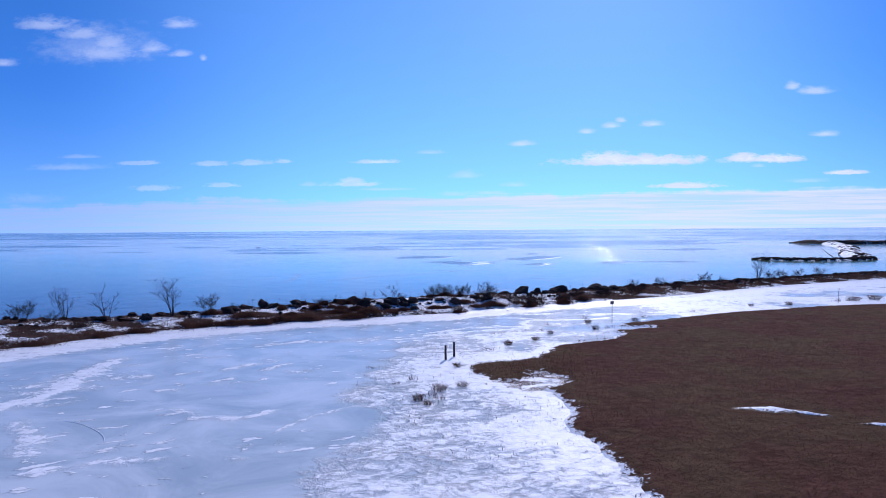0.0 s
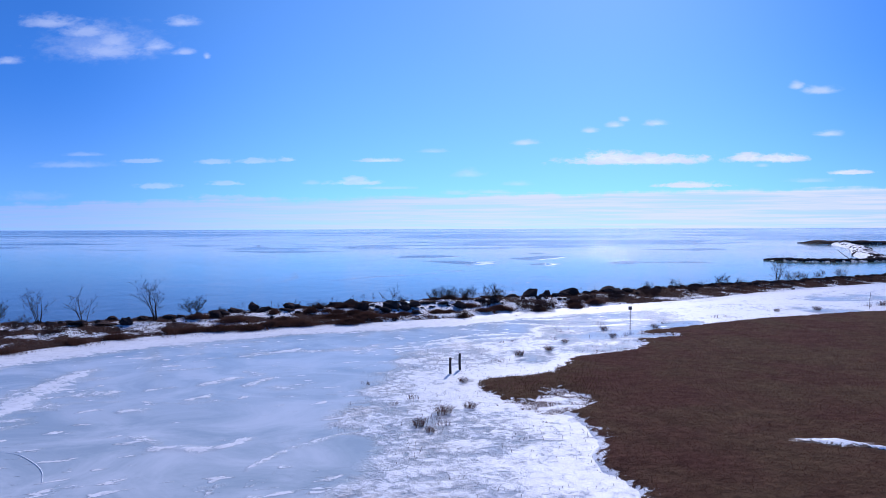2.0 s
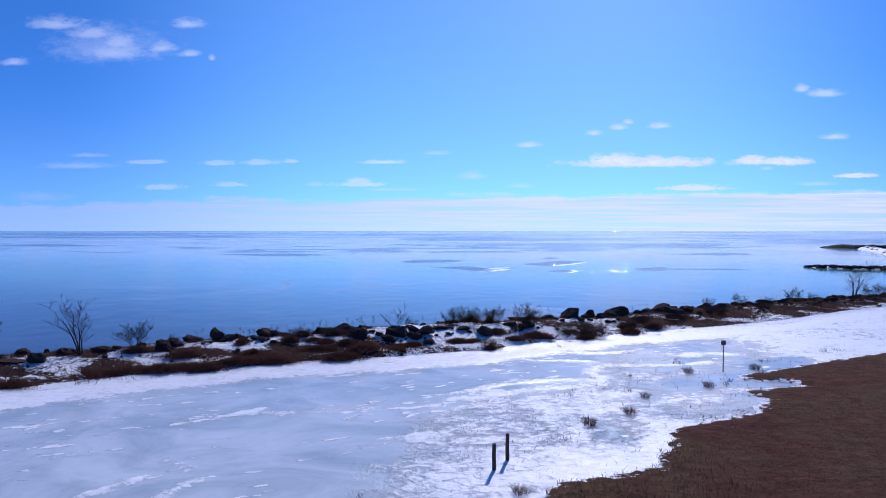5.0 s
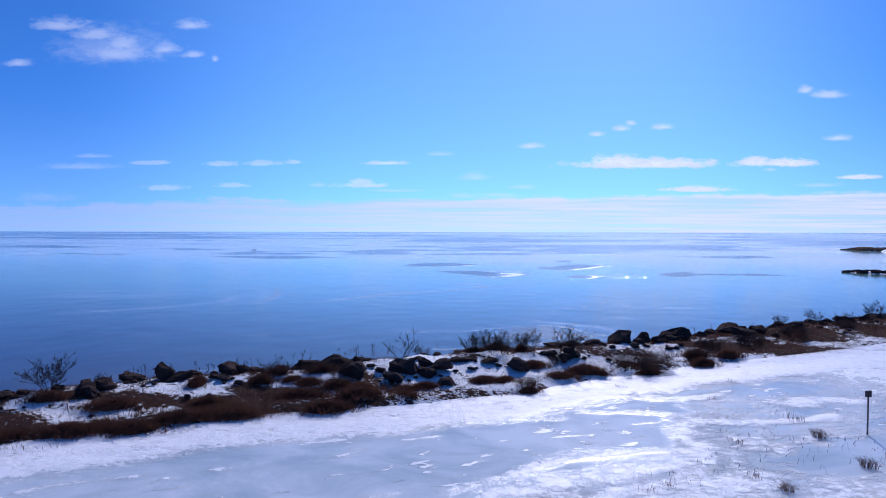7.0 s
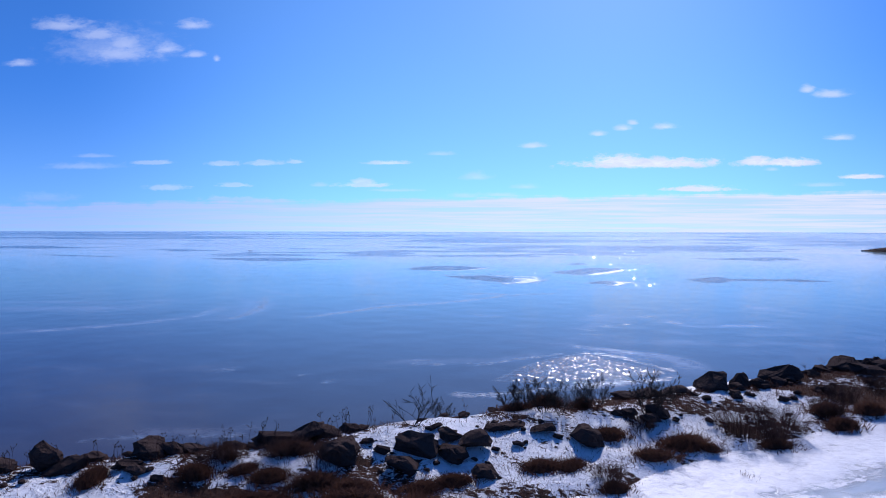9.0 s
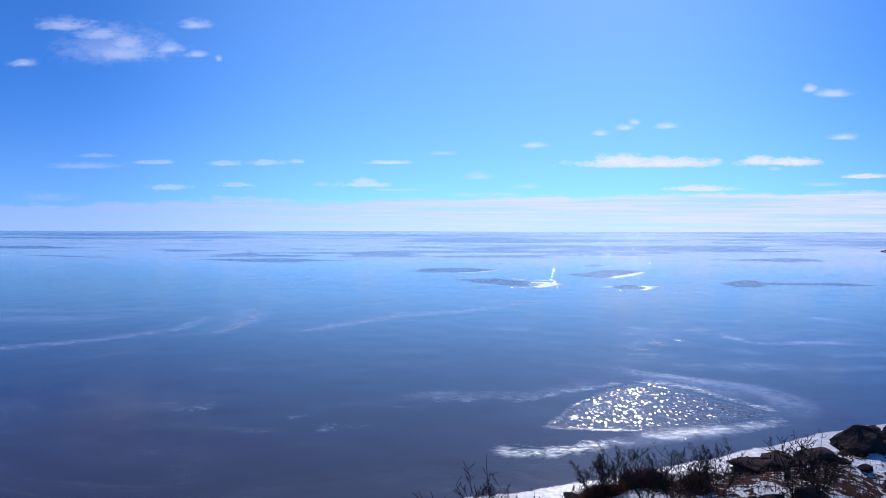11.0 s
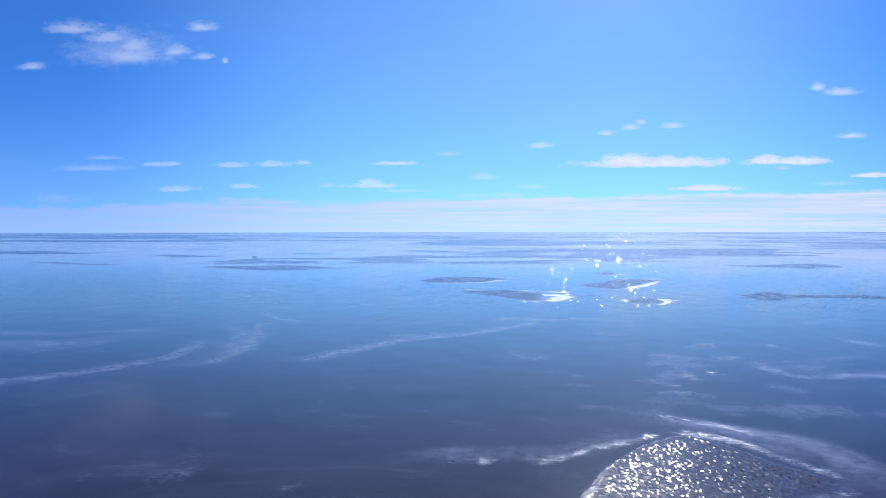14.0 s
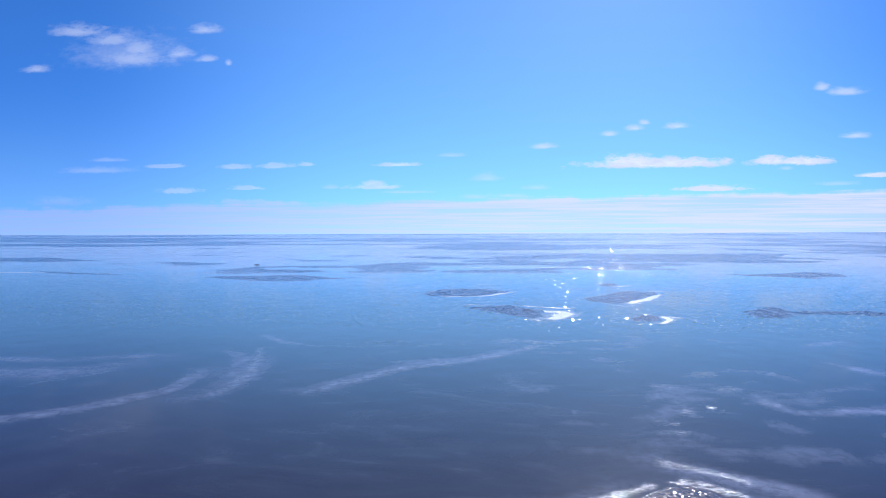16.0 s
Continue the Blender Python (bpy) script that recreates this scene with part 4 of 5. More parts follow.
    streak([(-16.6, 49.0), (-15.1, 49.8), (-13.5, 50.4)], 0.22, 0.62)
    streak([(-12.7, 49.7), (-12.6, 50.2), (-12.2, 50.4)], 0.20, 0.68)
    streak([(-5.1, 54.3), (-3.8, 54.9)], 0.15, 0.66)
    streak([(-7.2, 52.6), (-6.9, 52.8)], 0.20, 0.75)
    streak([(-11.4, 51.1), (-10.7, 51.2)], 0.15, 0.70)
    streak([(6.0, 61.2), (8.4, 61.1), (11.0, 62.6)], 0.50, 0.60)
    snow = np.clip(snow, 0, 1)
    z = 0.05 + 0.05 * smooth(0.3, 0.8, snow) + snow * 0.09 * (value_noise(xx * 1.1, yy * 1.6, 101, 4) - 0.5)
    z += 0.10 * smooth(1.2, -0.3, gap)
    tagged(new("lagoon_ice", grid_mesh("lagoon_ice", xx, yy, z, LAGOON, gap > -1.6, calm=0.3 * smooth(43, 53, yy) * (1 - smooth(2.5, 1.0, gap)), snow=snow, crust=np.maximum(inner, smooth(5, 1, gap)))), "frozen milky blue lagoon with wind-blown snow crust", "ice", kind="structure")

    # brown marsh
    x = np.concatenate([np.arange(0, 48, 0.2), [50, 56, 66, 90]])
    y = np.concatenate([[-60, -20, 5, 14], np.arange(19, 71, 0.2), [78, 88]])
    yy, xx = np.meshgrid(y, x, indexing="ij")
    d = marsh_depth(xx, yy)
    z = 0.03 + 0.16 * smooth(-0.35, 0.7, d) + 0.11 * (value_noise(xx * 1.2, yy * 1.2, 111, 4) - 0.5) + 0.16 * (value_noise(xx * 0.12, yy * 0.12, 113, 2) - 0.3)
    z -= 0.3 * smooth(-0.12, -0.45, d)
    tagged(new("marsh_ground", grid_mesh("marsh_ground", xx, yy, z, TURF, d > -0.45, depth=d)), "flat marsh of dead red-brown grass", "ground", kind="structure")

    # snowy berm between lagoon and lake
    x = np.concatenate([[-400, -250, -160, -110, -80], np.arange(-60, 80, 0.25), [86, 110, 150, 220, 400]])
    w = np.linspace(-0.35, 1, 30)
    ww, xx = np.meshgrid(np.concatenate([w, 1 + np.linspace(0.08, 0.8, 9)]), x, indexing="ij")
    lo, top = np.interp(xx, BANK_X, BANK_NEAR), crest_line(xx)
    yy = np.where(ww <= 1, lo + (top - lo) * ww, top + (ww - 1) * 3.6)
    z = berm_height(xx, yy)
    tagged(new("berm", grid_mesh("berm", xx, yy, z, BERM, veg=vegetation(xx, yy))), "low earth berm with patchy snow and dead grass", "ground", kind="structure")


def vegetation(x, y):
    """How likely the berm is bare of snow at a place."""
    lo, top = near_edge(x), crest_line(x)
    v = (y - lo) / (top - lo)
    along = value_noise(x * 0.30 + y * 0.1, y * 0.75, 121, 4)
    veg = 0.56 * smooth(0.36 + 0.09 * smooth(0, -6, x), 0.58 + 0.05 * smooth(0, -6, x), along) + 0.14
    foot = np.exp(-((v - 0.10) / 0.15) ** 2) * (0.22 + 0.40 * smooth(-1, -5, x) + 0.1 * smooth(8, 14, x))
    veg = np.maximum(veg, foot * smooth(0.15, 0.45, value_noise(x * 0.42, y * 0.5, 131, 3) - 0.02))
    veg += 0.18 * smooth(-20, -27, x)
    veg += 0.10 * smooth(-7.5, -9.5, x) * smooth(-26, -14, x) * smooth(0.05, 0.2, v) * smooth(0.75, 0.5, v)
    veg -= 0.24 * smooth(-9, -7, x) * smooth(6, 2, x) * smooth(0.0, 0.3, v)
    veg -= 0.14 * smooth(-6.5, -5.5, x) * smooth(5, 3, x)
    veg += 0.32 * smooth(9, 14, x) * smooth(0.12, 0.4, v)
    veg += 0.30 * smooth(0.75, 1.0, v) * (1 - smooth(-10, -7, x) * smooth(-2, -5, x))
    veg -= 0.35 * smooth(-0.06, -0.14, v) - 0.05
    return np.clip(veg, 0, 1)


build_ground()


def build_grass():
    # dead grass over the marsh
    x, y = rng.uniform(1, 46, 150000), 19 + 49 * rng.uniform(0, 1, 150000) ** 1.25
    d = marsh_depth(x, y)
    near = rng.uniform(0, 1, len(x)) < np.clip(30 / np.maximum(np.hypot(x - 1, y - 10), 8), 0.2, 1) ** 1.3
    ok = (d > 0.0) & near
    x, y, d = x[ok], y[ok], d[ok]
    z = 0.03 + 0.16 * smooth(-0.35, 0.7, d) + 0.11 * (value_noise(x * 1.2, y * 1.2, 111, 4) - 0.5) + 0.16 * (value_noise(x * 0.12, y * 0.12, 113, 2) - 0.3)
    roots = np.stack([x, y, z - 0.02], -1)
    tall = (np.hypot((x - 4.5) / 5, (y - 40.5) / 6) + rng.uniform(0, 0.7, len(x)) < 1.1)
    tagged(new("marsh_grass", blades(roots[~tall], 0.08, 0.012, 1.8, MARSH_BLADE, "marsh_grass", 3)), "short matted dead red-brown marsh grass", "grass", kind="stuff")
    tagged(new("sedge_grass", blades(roots[tall], 0.15, 0.013, 1.1, TAN_BLADE, "sedge_grass", 4)), "taller olive-tan dead sedge at the marsh tip", "grass", kind="stuff")
    # grass breaking through the snow along the edge of the marsh and in its notch
    x, y = rng.uniform(0, 40, 60000), rng.uniform(22, 66, 60000)
    d = marsh_depth(x, y)
    nx, ny = rng.uniform(2.6, 8.6, 16000), rng.uniform(33.4, 39.2, 16000)
    x, y = np.append(x, nx), np.append(y, ny)
    d = marsh_depth(x, y)
    notch = smooth(2.6, 1.2, np.hypot((x - 5.6) / 1.2, y - 36.2))
    ok = (d <= 0.05) & (value_noise(x * 1.3, y * 2.2, 155, 4) + 0.07 * notch + 0.18 * d * (1 - 0.8 * notch) + rng.uniform(-0.08, 0.08, len(x)) > 0.52) & (d > -2.2)
    x, y = x[ok], y[ok]
    tagged(new("edge_grass", blades(np.stack([x, y, x * 0 + 0.05], -1), 0.09, 0.016, 1.6, MARSH_BLADE, "edge_grass", 8)), "tufts of dead brown grass breaking through the snow at the marsh edge", "grass", kind="stuff")
    # dead grass on the berm
    x = rng.uniform(-60, 76, 130000)
    lo, top = near_edge(x), crest_line(x)
    y = lo + (top - lo) * rng.uniform(-0.03, 1.15, len(x))
    ok = vegetation(x, y) + 0.45 * (value_noise(x * 1.6, y * 1.6, 141, 3) - 0.5) > 0.46
    x, y = x[ok], y[ok]
    roots = np.stack([x, y, berm_height(x, y) - 0.03], -1)
    tagged(new("berm_grass", blades(roots, 0.20, 0.009, 1.1, BANK_BLADE, "berm_grass", 5)), "matted dark brown dead grass along the berm", "grass", kind="stuff")
    x = rng.uniform(-40, 40, 60000)
    lo, top = near_edge(x), crest_line(x)
    y = lo + (top - lo) * rng.uniform(-0.05, 1.05, len(x))
    ok = value_noise(x * 0.7, y * 0.7, 145, 3) + rng.uniform(-0.25, 0.25, len(x)) > 0.5
    x, y = x[ok], y[ok]
    tagged(new("berm_stalks", blades(np.stack([x, y, berm_height(x, y) - 0.02], -1), 0.13, 0.008, 1.9, BANK_BLADE, "berm_stalks", 9)), "thin dead stalks poking through the berm snow", "grass", kind="stuff")
    # a thick fringe at the foot of the berm
    x = rng.uniform(-44, -5.0, 50000)
    lo, top = near_edge(x), crest_line(x)
    y = lo + (top - lo) * rng.normal(0.09, 0.07, len(x))
    ok = value_noise(x * 0.42, y * 1.0, 147, 3) + rng.uniform(-0.07, 0.07, len(x)) > 0.55 + 0.05 * smooth(-8, -3, x)
    x, y = x[ok], y[ok]
    tagged(new("fringe_grass", blades(np.stack([x, y, berm_height(x, y) - 0.02], -1), 0.36, 0.010, 0.9, BANK_BLADE, "fringe_grass", 10)), "thick dark brown dead grass fringe at the foot of the berm", "grass", kind="stuff")
    # stalks standing out of the snow
    x, y = rng.uniform(-6, 30, 9000), rng.uniform(26, 72, 9000)
    d = marsh_depth(x, y)
    rim = np.interp(y, [20, 36, 50, 58, 72], [-3.6, -4.6, 0.2, 6.8, 9])
    ok = (d < 0.1) & (d > -7) & (x > rim) & (y < near_edge(x) - 0.6) & (value_noise(x * 0.45, y * 0.45, 151, 3) > 0.52)
    x, y = x[ok], y[ok]
    tagged(new("snow_stalks", blades(np.stack([x, y, x * 0 + 0.04], -1), 0.20, 0.007, 0.8, TAN_BLADE, "snow_stalks", 6)), "sparse dry stalks standing in the snow crust", "grass", kind="stuff")
    # seed-headed weeds along the crest
    r = random.Random(77)
    lines = []
    for i in range(110):
        x = r.uniform(-20, -7.5) if i < 60 else r.uniform(-45, 50)
        y = float(crest_line(np.array(x))) + r.gauss(-0.1, 0.4)
        p = Vector((x, y, float(berm_height(np.array(x), np.array(y))) - 0.05))
        h, lean = r.uniform(0.45, 1.0), Vector((r.gauss(0, 0.14), r.gauss(0, 0.1), 0))
        mid, tip = p + Vector((0, 0, h * 0.55)) + lean * 0.4 * h, p + Vector((0, 0, h)) + lean * h
        lines += [(tuple(p), tuple(mid), 0.008, 0.006), (tuple(mid), tuple(tip), 0.006, 0.004)]
        for _ in range(r.randint(2, 5)):
            e = mid.lerp(tip, r.uniform(0.3, 1.0))
            f = e + Vector((r.gauss(0, 0.07), r.gauss(0, 0.07), r.uniform(0.03, 0.12)))
            lines += [(tuple(e), tuple(f), 0.004, 0.004), (tuple(f), tuple(f + Vector((0, 0, 0.035))), 0.016, 0.012)]
    tagged(new("crest_weeds", tube(lines, 4, "crest_weeds", TWIG)), "thin dry weed stalks with seed heads along the crest", "weeds", kind="stuff")


build_grass()


# ---------------------------------------------------------------- rocks
def boulder_mesh(seed):
    r = random.Random(seed)
    bm = bmesh.new()
    for _ in range(22):
        v = Vector((r.gauss(0, 1), r.gauss(0, 1), r.gauss(0, 0.8))).normalized()
        k = max(abs(v.x), abs(v.y), abs(v.z))
        bm.verts.new(v * (0.5 / (0.45 + 0.55 * k)) * r.uniform(0.85, 1.1))
    out = bmesh.ops.convex_hull(bm, input=bm.verts)
    bmesh.ops.delete(bm, geom=[g for g in out["geom_interior"] if isinstance(g, bmesh.types.BMVert)], context="VERTS")
    bmesh.ops.bevel(bm, geom=list(bm.edges), offset=0.075, segments=2, affect="EDGES", profile=0.5, clamp_overlap=True)
    bmesh.ops.triangulate(bm, faces=list(bm.faces))
    bmesh.ops.subdivide_edges(bm, edges=[e for e in bm.edges if e.calc_length() > 0.12], cuts=1, use_grid_fill=True)
    bmesh.ops.triangulate(bm, faces=list(bm.faces))
    for v in bm.verts:
        v.co += v.co.normalized() * (0.16 * noise.noise(v.co * 2.8 + Vector((seed, 0, 0))) + 0.08 * noise.noise(v.co * 9 + Vector((0, seed, 0))))
        v.co.z *= 0.78
    me = bpy.data.meshes.new("boulder")
    bm.to_mesh(me)
    bm.free()
    me.materials.append(ROCK)
    return me


BOULDERS = [boulder_mesh(s) for s in range(10)]


LOOSE = []


def boulder(x, y, width, height=0.0, r=random.Random(5)):
    """One rock, bedded in the berm: width and visible height in metres."""
    shape = r.choice(BOULDERS)
    height = height or width * r.uniform(0.4, 0.65)
    sx, sy, sz = width * r.uniform(1.0, 1.15), width * r.uniform(0.65, 0.95), height * 1.55
    z = max(float(berm_height(np.array(x), np.array(y))), -0.05)
    m = Matrix.LocRotScale((x, y, z + height - sz * 0.42), Euler((r.uniform(-0.12, 0.12), r.uniform(-0.2, 0.2), r.choice((0.0, 3.14)) + r.uniform(-0.5, 0.5))), (sx, sy, sz))
    if width < 0.45 or not -30 < x < 22:
        LOOSE.append((shape, m))
        return
    ob = new("boulder", shape)
    ob.matrix_world = m
    size = "large" if width > 1.2 else "small" if width < 0.7 else "middling"
    form = "low flat" if height < 0.35 * width else "blocky"
    tagged(ob, f"{size} {form} dark brown riprap boulder on the snowy berm", "boulder", "riprap along the berm")


# rocks of the berm: place, width and visible height
ROCKS_LEFT = [
    (-18.2, 60.1, 1.03, 0.82), (-17.5, 60.1, 1.34, 0.45), (-19.5, 60.0, 0.84, 0.34), (-17.0, 60.7, 0.86, 0.27), (-15.2, 61.2, 1.47, 0.51), (-14.5, 61.5, 0.89, 0.43), (-15.3, 60.2, 0.93, 0.22), (-14.9, 59.8, 0.63, 0.27),
    (-14.0, 59.5, 0.44, 0.21), (-13.9, 61.7, 0.89, 0.24), (-12.6, 62.1, 0.81, 0.28), (-26.0, 53.7, 0.88, 0.56), (-27.4, 53.5, 1.6, 0.2), (-25.8, 56.1, 1.08, 0.28), (-24.0, 56.6, 1.01, 0.31), (-29.5, 53.1, 1.3, 0.43),
    (-19.8, 60.0, 1.21, 0.43), (-20.2, 58.5, 1.3, 0.4), (-20.5, 57.4, 1.1, 0.55)]
ROCKS_MIDDLE = [
    (-11.4, 62.5, 1.23, 0.45), (-10.3, 62.9, 1.29, 0.58), (-9.6, 63.2, 1.05, 0.42), (-8.8, 63.6, 0.77, 0.32), (-8.7, 61.4, 1.39, 0.73), (-7.9, 62.5, 0.51, 0.18), (-7.3, 62.0, 0.51, 0.28), (-6.1, 62.3, 1.56, 0.72),
    (-6.4, 61.2, 1.13, 0.45), (-5.0, 63.2, 0.83, 0.41), (-4.9, 62.1, 1.22, 0.47), (-4.1, 62.8, 1.18, 0.69), (-5.4, 65.3, 0.41, 0.16), (-5.6, 63.8, 0.54, 0.17), (-4.6, 65.7, 0.51, 0.23), (-3.4, 66.2, 0.47, 0.17),
    (-2.7, 64.7, 0.99, 0.22), (-3.4, 64.3, 0.76, 0.26), (-1.5, 64.5, 0.98, 0.31), (0.2, 64.1, 1.28, 0.64), (-3.8, 61.3, 0.91, 0.34), (-2.5, 63.4, 0.46, 0.17)]
ROCKS_RIGHT = [
    (2.7, 69.1, 1.09, 0.36), (4.0, 69.7, 1.38, 0.34), (5.3, 70.2, 1.24, 0.38), (3.4, 69.4, 1.1, 0.29), (7.3, 71.3, 1.67, 0.89), (9.2, 72.3, 0.98, 0.77), (10.4, 72.9, 0.93, 0.41), (11.9, 73.8, 1.86, 0.9),
    (14.1, 74.7, 0.68, 0.37), (6.5, 69.5, 0.44, 0.26), (16.6, 76.4, 1.54, 0.64), (15.2, 75.8, 0.89, 0.38), (17.4, 75.7, 1.57, 0.47), (19.0, 76.7, 1.1, 0.52), (1.8, 66.6, 0.47, 0.24), (2.3, 66.7, 0.62, 0.31),
    (3.6, 67.0, 1.05, 0.53), (3.1, 66.4, 0.84, 0.35)]
ROCKS_FAR = [
    (19.5, 78.4, 0.74, 0.3), (23.4, 80.5, 1.02, 0.36), (25.6, 81.8, 0.93, 0.36), (28.8, 83.4, 1.06, 0.37), (33.4, 85.7, 1.63, 0.38), (35.2, 86.6, 0.83, 0.33), (36.9, 87.5, 0.84, 0.28), (38.8, 88.4, 1.13, 0.34)]


def build_boulders():
    r = random.Random(11)
    for x, y, width, height in ROCKS_LEFT + ROCKS_MIDDLE + ROCKS_RIGHT + ROCKS_FAR:
        boulder(x, y, width, height)
        for _ in range(r.choice((0, 1, 2))):
            a = r.uniform(0, 6.28)
            boulder(x + math.cos(a) * width * 0.65, y + math.sin(a) * width * 0.55, width * r.uniform(0.18, 0.36))
    x = -58.0
    while x < 74:
        x += r.uniform(0.45, 1.0)
        lo, top = float(near_edge(np.array(x))), float(crest_line(np.array(x)))
        if x > 8:
            for _ in range(2):
                boulder(x + r.uniform(-0.3, 0.3), top + r.uniform(-0.7, 1.2), r.choice([0.35, 0.5, 0.6, 0.8]), r.uniform(0.2, 0.42))
            if r.random() < 0.4:
                boulder(x, top - r.uniform(0.8, 2.2), r.uniform(0.3, 0.6))
        elif x < -21 and r.random() < 0.5:
            boulder(x, top + r.uniform(-0.8, 1.0), r.choice([0.4, 0.6, 0.8]), r.uniform(0.18, 0.35))
        elif r.random() < 0.5:
            boulder(x, top + r.uniform(0.3, 1.6), r.uniform(0.3, 0.7), r.uniform(0.12, 0.25))
        if r.random() < 0.8:
            boulder(x + r.uniform(-0.5, 0.5), lo + (top - lo) * r.uniform(0.3, 1.0), r.uniform(0.14, 0.34))


build_boulders()


def join_loose():
    """Far and small stones of the berm in one mesh."""
    verts, faces = [], []
    for shape, m in LOOSE:
        base = len(verts)
        verts += [tuple(m @ v.co) for v in shape.vertices]
        faces += [tuple(i + base for i in f.vertices) for f in shape.polygons]
    tagged(new("loose_stones", mesh_of("loose_stones", verts, faces, ROCK)), "small dark stones scattered through the snow of the berm", "stones", kind="stuff")


join_loose()


# ---------------------------------------------------------------- bare trees, shrubs and brush
def grow(r, start, way, length, radius, level, deepest, least, thick, thin):
    """A limb in bent pieces, with side shoots."""
    pieces = 4 if level else 5
    p, d = Vector(start), Vector(way).normalized()
    for k in range(pieces):
        d = (d + Vector((r.gauss(0, 0.10), r.gauss(0, 0.10), r.gauss(0.05, 0.07)))).normalized()
        e = p + d * (length / pieces)
        r0, r1 = max(radius * (1 - 0.75 * k / pieces), least), max(radius * (1 - 0.75 * (k + 1) / pieces), least)
        (thick if level == 0 else thin).append((tuple(p), tuple(e), r0, r1))
        for _ in range(0 if level >= deepest or k < 1 else r.choice((1, 2, 2)) if level == 0 else r.choice((0, 1, 1, 2))):
            side = Vector((r.gauss(0, 1), r.gauss(0, 0.8), r.gauss(0.3, 0.35))).normalized()
            grow(r, e, d * 0.62 + side * 0.95, length * r.uniform(0.34, 0.55), max(r1 * 0.6, least), level + 1, deepest, least, thick, thin)
        p = e


def bare_plant(name, seed, height, stems, spread, radius, mat, label, category, deepest=3, least=0.010):
    """A leafless tree or shrub: an empty with its stems and its twigs."""
    r = random.Random(seed)
    thick, thin = [], []
    for k in range(stems):
        a = 6.283 * (k + r.random() * 0.7) / stems
        way = (math.cos(a) * spread * r.uniform(0.4, 1.15), math.sin(a) * spread * r.uniform(0.3, 0.9), 1.0)
        grow(r, (math.cos(a) * 0.1, math.sin(a) * 0.1, -0.15), way, height * r.uniform(0.65, 1.0), radius * r.uniform(0.75, 1.1), 0, deepest, least, thick, thin)
    ob = tagged(new(name), label, category)
    ob.empty_display_size = 0.3
    for k in range(stems):
        part("trunk" if category == "tree" else "stem", tube(thick[5 * k:5 * k + 5], 6, "stem", mat), ob)
    part("crown", tube(thin, 3, "crown", mat), ob)
    return ob


def stand(ob, x, y, turn=0.0, size=1.0, z=None):
    ground = float(berm_height(np.array(x), np.array(y))) if z is None else z
    ob.matrix_world = pose(x, y, ground, 0, 0, turn)
    ob.scale = (size, size, size)
    return ob


def again(ob, x, y, turn, size, z=None):
    ground = float(berm_height(np.array(x), np.array(y))) if z is None else z
    c = copy_thing(ob, pose(x, y, ground, 0, 0, turn))
    c.scale = (size, size, size)
    return c


def brush_mesh(seed, stems, height, width, mat, name, stout=1.0):
    """A thick low clump of upright thin stems."""
    r = random.Random(seed)
    lines = []
    for _ in range(stems):
        a, d = r.uniform(0, 6.283), width * 0.5 * math.sqrt(r.random())
        x, y = math.cos(a) * d, math.sin(a) * d * 0.7
        h = height * r.uniform(0.45, 1.0) * (1.15 - 0.6 * d / width)
        tip = Vector((x + r.gauss(0, 0.12) + x * 0.35, y + r.gauss(0, 0.12) + y * 0.35, h))
        mid = Vector((x * 1.1, y * 1.1, h * 0.5))
        lines += [((x, y, -0.05), tuple(mid), 0.008 * stout, 0.006 * stout), (tuple(mid), tuple(tip), 0.006 * stout, 0.003 * stout)]
        for _ in range(3):
            e = mid.lerp(tip, r.random())
            lines.append((tuple(e), (e.x + r.gauss(0, 0.16), e.y + r.gauss(0, 0.16), e.z + r.uniform(0.05, 0.28)), 0.004 * stout, 0.002 * stout))
    return tube(lines, 3, name, mat)


def hummock_mesh(seed):
    """A dome of matted dead grass, one metre wide and one high: the core and its blades."""
    r = np.random.default_rng(seed)
    aa, rr = np.meshgrid(np.linspace(0, 2 * np.pi, 21), np.linspace(0, 1, 8))
    edge = 0.44 * (0.8 + 0.4 * value_noise(np.cos(aa) * 1.6 + 7, np.sin(aa) * 1.6 + 7, seed, 3))
    x, y = np.cos(aa) * rr * edge, np.sin(aa) * rr * edge
    z = 0.62 * np.clip(1 - rr ** 2, 0, 1) * (0.5 + 1.0 * value_noise(x * 5, y * 5, seed + 1, 3)) - 0.12
    core = grid_mesh("core", x[:, ::-1], y[:, ::-1], z[:, ::-1], BERM, veg=np.ones(x.shape))
    a, d = r.uniform(0, 2 * np.pi, 900), np.sqrt(r.uniform(0, 1, 900))
    h = 0.62 * np.clip(1 - d ** 2, 0, 1) * 0.8 - 0.1
    reach = d * (0.42 + 0.16 * value_noise(np.cos(a) * 2.4 + 5, np.sin(a) * 2.4 + 5, seed + 4, 3))
    roots = np.stack([np.cos(a) * reach, np.sin(a) * reach, h], -1)
    skirt, far = r.uniform(0, 2 * np.pi, 320), 0.40 + 0.5 * r.uniform(0, 1, 320) ** 1.6
    roots = np.vstack([roots, np.stack([np.cos(skirt) * far, np.sin(skirt) * far, far * 0 - 0.06], -1)])
    return core, blades(roots, 0.42, 0.011, 0.9, BANK_BLADE, "grass", seed + 2)


